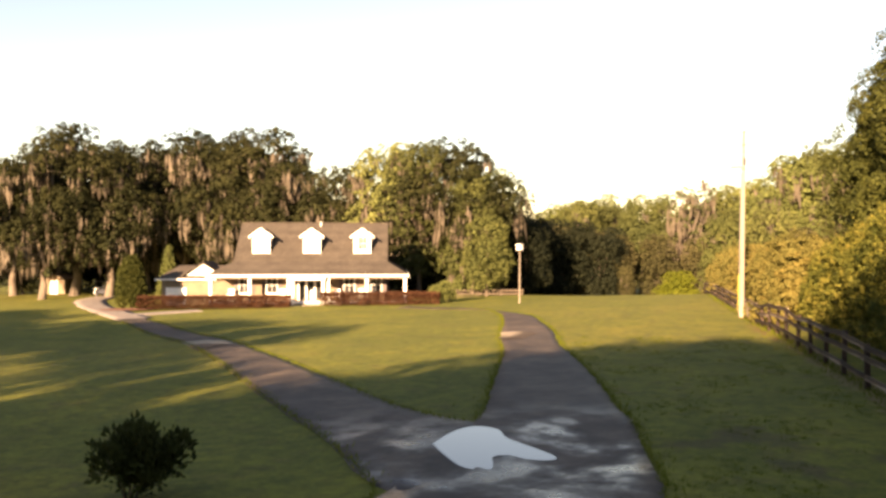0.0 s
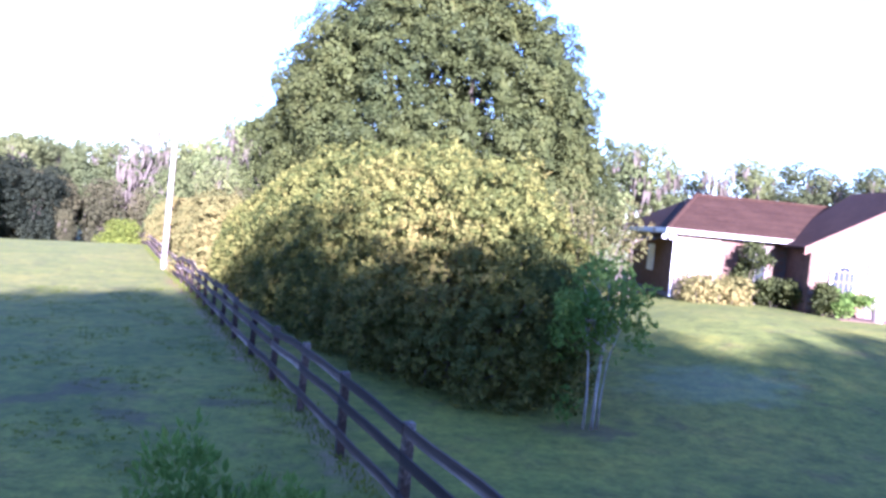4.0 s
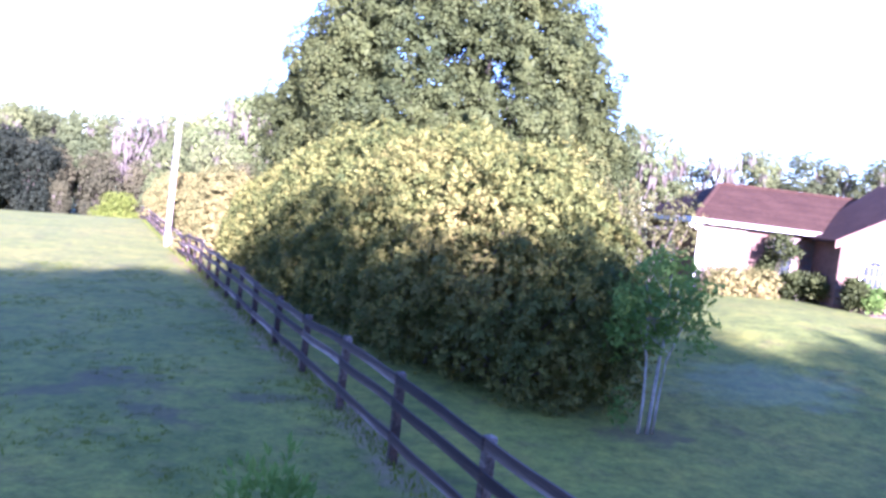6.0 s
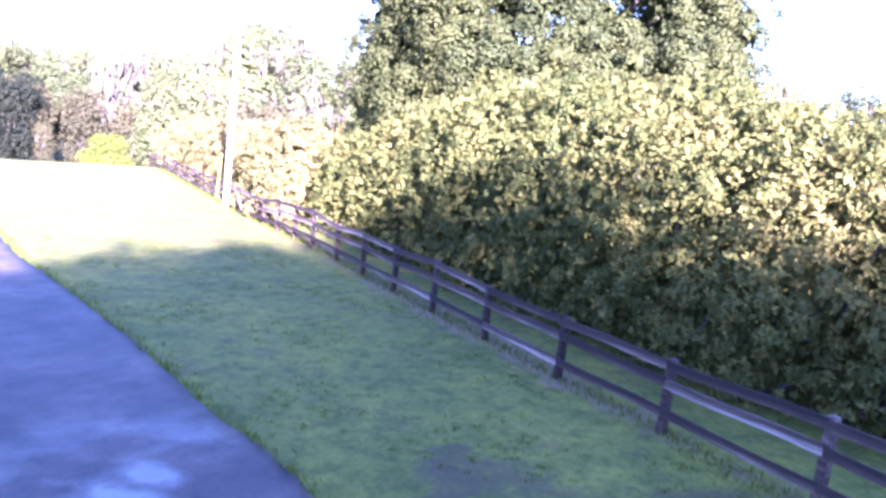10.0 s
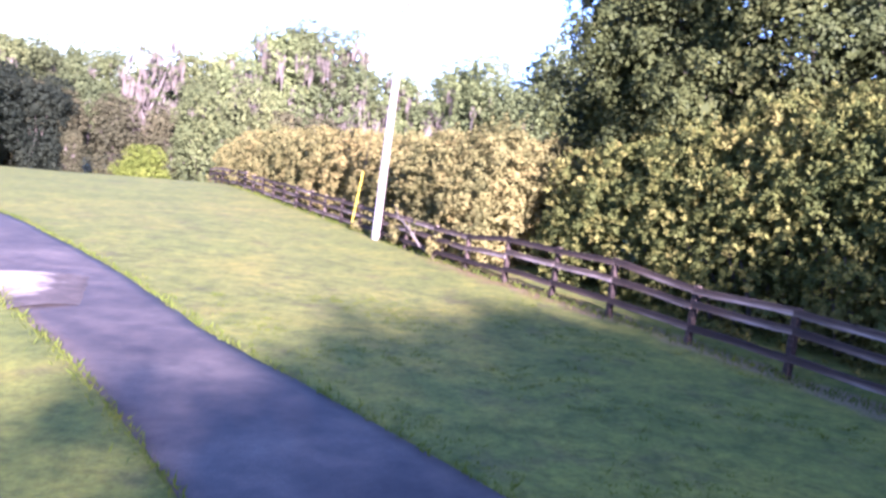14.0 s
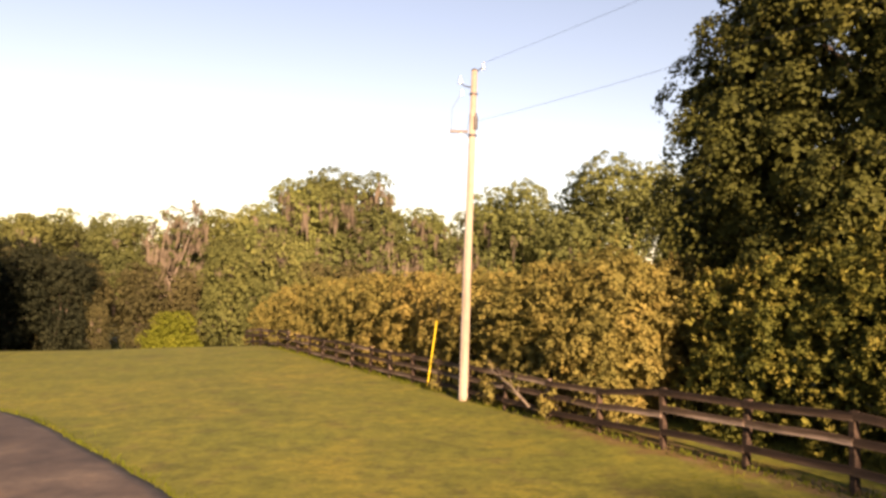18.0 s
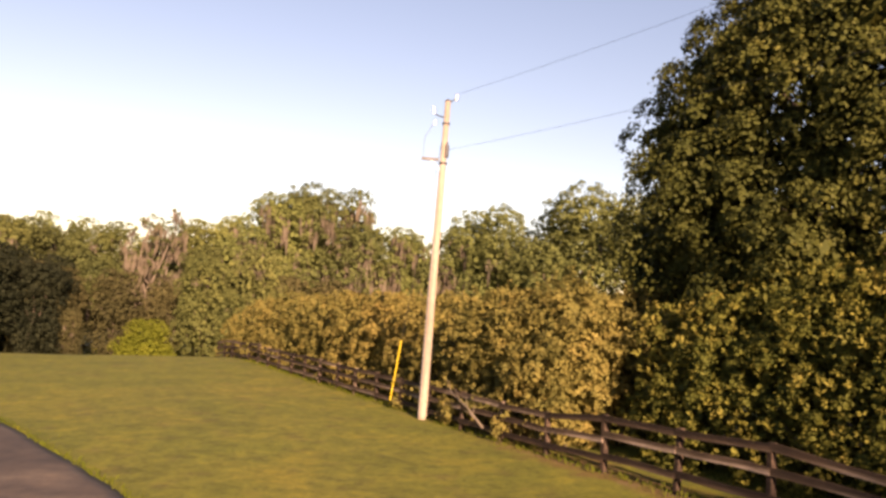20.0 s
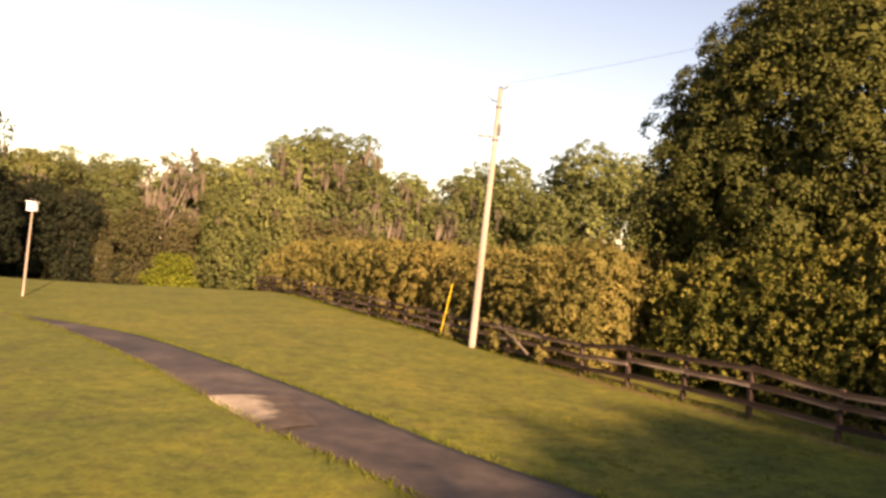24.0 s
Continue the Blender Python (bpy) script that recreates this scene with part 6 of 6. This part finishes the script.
    for i in (-1, 0, 1):
        box(bars, X0 + 1.3 + i * 0.21 - 0.02, X0 + 1.3 + i * 0.21 + 0.02, Y0 - 0.19, Y0 - 0.17, 0.55, 1.85)
    for zz in (0.95, 1.35, 1.75):
        box(bars, X0 + 0.9, X0 + 1.7, Y0 - 0.195, Y0 - 0.175, zz - 0.02, zz + 0.02)
    part("glazing_bars", bars, SHUTTER, h)
    # the entry is a flat dark panel on the wall; no recess is built
    part("entry", block(X0 + 2.3, X0 + 3.6, Y0 - 0.06, Y0 + 0.02, -0.1, 2.1), SHUTTER, h, "flat dark entry panel")
    part("porch_slab", block(X0 + 0.5, X1 - 0.5, Y0 - 1.8, Y0 - 0.05, -0.6, 0.02, bevel=0.02), BRICK, h, "brick entry terrace")
    # facing bricks on the two walls seen, in running bond
    bm = block(0, 0.21, 0, 0.012, 0, 0.062, bevel=0.004)
    stretcher = bm_mesh("brick", bm)
    stretcher.materials.append(BRICK)
    left = part("brick_facing", block(1.86, 4.7, 0.03, 0.05, 0.1, ze - 0.1), MORTAR, h)
    k = 0
    rows = int((ze - 0.3) / 0.15)
    for r in range(rows):
        for c in range(7):
            xx = 1.88 + c * 0.42 + (0.2 if r % 2 else 0)
            zz = 0.12 + r * 0.15
            if xx > 4.25 or 2.8 < xx + 0.2 < 4.05 and 0.75 < zz < 2.4:
                continue
            put("brick", stretcher, None, left, at=Matrix.Translation((xx, 0.018, zz)) @ Matrix.Diagonal((1.9, 1, 2.2, 1)))
    left = part("brick_facing", block(X0, X0 + 6, Y0 - 0.02, Y0, 0.0, ze), MORTAR, h)
    for r in range(17):
        for c in range(14):
            xx = X0 + 0.02 + c * 0.42 + (0.2 if r % 2 else 0)
            zz = 0.02 + r * 0.155
            if (abs(xx + 0.2 - X0 - 1.3) < 0.7 and 0.4 < zz < 2.1) or X0 + 2.0 < xx < X0 + 3.6:
                continue
            put("brick", stretcher, None, left, at=Matrix.Translation((xx, Y0 - 0.032, zz)) @ Matrix.Diagonal((1.9, 1, 2.2, 1)))
    part("wing_side_facing", block(X0 - 0.02, X0, Y0, 0, -0.4, ze), BRICK, h)
    ch = part("chimney", block(13.0, 14.0, D / 2 + 0.6, D / 2 + 1.4, zr - 0.6, zr + 1.0, bevel=0.02), BRICK, h)
    part("chimney_cap", block(12.93, 14.07, D / 2 + 0.53, D / 2 + 1.47, zr + 1.0, zr + 1.1), CONCRETE, ch)
    return h.matrix_basis


BRICK_HOUSE = brick_house()


def by_brick(hx, hy):
    p = BRICK_HOUSE @ Vector((hx, hy, 0))
    return p.x, p.y


x, y = by_brick(1.4, -1.2)
small = [(x + 0.4 * i - 1.0, y + 0.05 * i, 0, 0) for i in range(6)]
clumps = [(px + random.uniform(-0.1, 0.1), py + dy, land(px, py) + 0.25 + dz, 0.4) for px, py, _, _ in small for dy in (-0.3, 0.3) for dz in (0.0, 0.32)]
bank("clipped_shrub_row", "low clipped golden-green hedge before the brick house", clumps, 9500, 0.1, 601, LEAF_ROW, 14, 0.03, "hedge", tuft=0.17)
for hx, hy, hh, ww, lab, mt in [(2.75, -0.7, 2.6, 1.1, "dark climbing shrub against the brick house", LEAF_OAK), (3.9, -0.9, 0.9, 1.1, "low dark shrub before the brick house", LEAF_OAK), (5.0, -2.8, 1.2, 0.8, "low dark shrub at the wing corner", LEAF_OAK), (5.7, -3.0, 0.8, 0.8, "small green shrub at the wing corner", LEAF_YOUNG)]:
    x, y = by_brick(hx, hy)
    small_shrub(x, y, hh, ww, int(610 + hx * 10), lab, mt, 0.16, 2600)
x, y = by_brick(6.8, -3.5)
PLANTER = thing("planter", Matrix.Translation((x, y, BRICK_HOUSE.translation.z)), "small pale planter pot by the entry", "planter")
part("pot", tube(bmesh.new(), [(0, 0, -0.4), (0, 0, 0.1), (0, 0, 0.5)], [0.14, 0.2, 0.26], 12), CONCRETE, PLANTER)


# ---- grass ----
def grass_edges(seed):
    """Longer grass left standing along the fence and the rims of the drive."""
    r = np.random.default_rng(seed)
    pts = []
    for s0 in np.arange(-16, 62, 0.5):
        m = 70
        s, o = s0 + r.uniform(0, 0.5, m), r.normal(0, 0.16, m)
        pts += [along(float(a), float(b)).to_2d() for a, b in zip(s, o)]
    for edge, side in ((R_LEFT, -1), (R_RIGHT, 1), (L_LOW, 1), (L_UP, -1)):
        line = spline(edge, 260)
        for a, b in zip(line, line[1:]):
            if not (12 < a.y < 60 and a.x > -60):
                continue
            d = (b - a).normalized()
            out = Vector((d.y, -d.x)) * side
            inside = (edge is R_LEFT and 17 < a.y < 22.3) or (edge is L_UP and a.x > -15.4) or (edge is L_LOW and a.x > -13.4)
            if not inside:
                pts += [a.lerp(b, float(u)) + out * float(v) for u, v in zip(r.uniform(0, 1, 26), r.exponential(0.09, 26) - 0.02)]
    p = np.array([(q.x, q.y, land(q.x, q.y) - 0.01) for q in pts])
    me = leaf_mesh("grass", p, np.tile(np.array([0, 0, 1.0]), (len(p), 1)), 0.11 * r.uniform(0.4, 1.4, len(p)), 0.16, GRASS, seed + 1, 0, 0.45)
    tagged(put("grass", me, None), "longer grass blades along the fence and the drive edges", "grass", kind="stuff")


grass_edges(701)


def lawn_tufts(seed):
    """Taller tufts left in patches over the lawn between the drive and the fence."""
    r = np.random.default_rng(seed)
    edge = sorted((q.y, q.x) for q in spline(R_RIGHT, 260))
    ey, ex = np.array([e[0] for e in edge]), np.array([e[1] for e in edge])
    n = 5200
    s, o = r.uniform(-13, 26, n), r.uniform(-8.5, -0.25, n)
    x = FENCE_FROM.x + FENCE_WAY.x * s + FENCE_OUT.x * o
    y = FENCE_FROM.y + FENCE_WAY.y * s + FENCE_OUT.y * o
    keep = (x > np.interp(y, ey, ex) + 0.2) & (np.sin(x * 1.9 + 1.3 * np.sin(y * 1.1)) + np.sin(y * 1.6 + x * 0.7) > r.normal(0.3, 0.5, n))
    x, y = x[keep], y[keep]
    m = 16
    px = np.repeat(x, m) + r.normal(0, 0.05, len(x) * m)
    py = np.repeat(y, m) + r.normal(0, 0.05, len(x) * m)
    p = np.array([(a, b, land(a, b) - 0.005) for a, b in zip(px.tolist(), py.tolist())])
    me = leaf_mesh("grass", p, np.tile(np.array([0, 0, 0.7]), (len(p), 1)), 0.055 * r.uniform(0.5, 1.4, len(p)), 0.14, GRASS, seed + 1, 0, 0.6)
    tagged(put("grass", me, None), "short uneven grass tufts in the mown lawn", "grass", kind="stuff")


lawn_tufts(711)
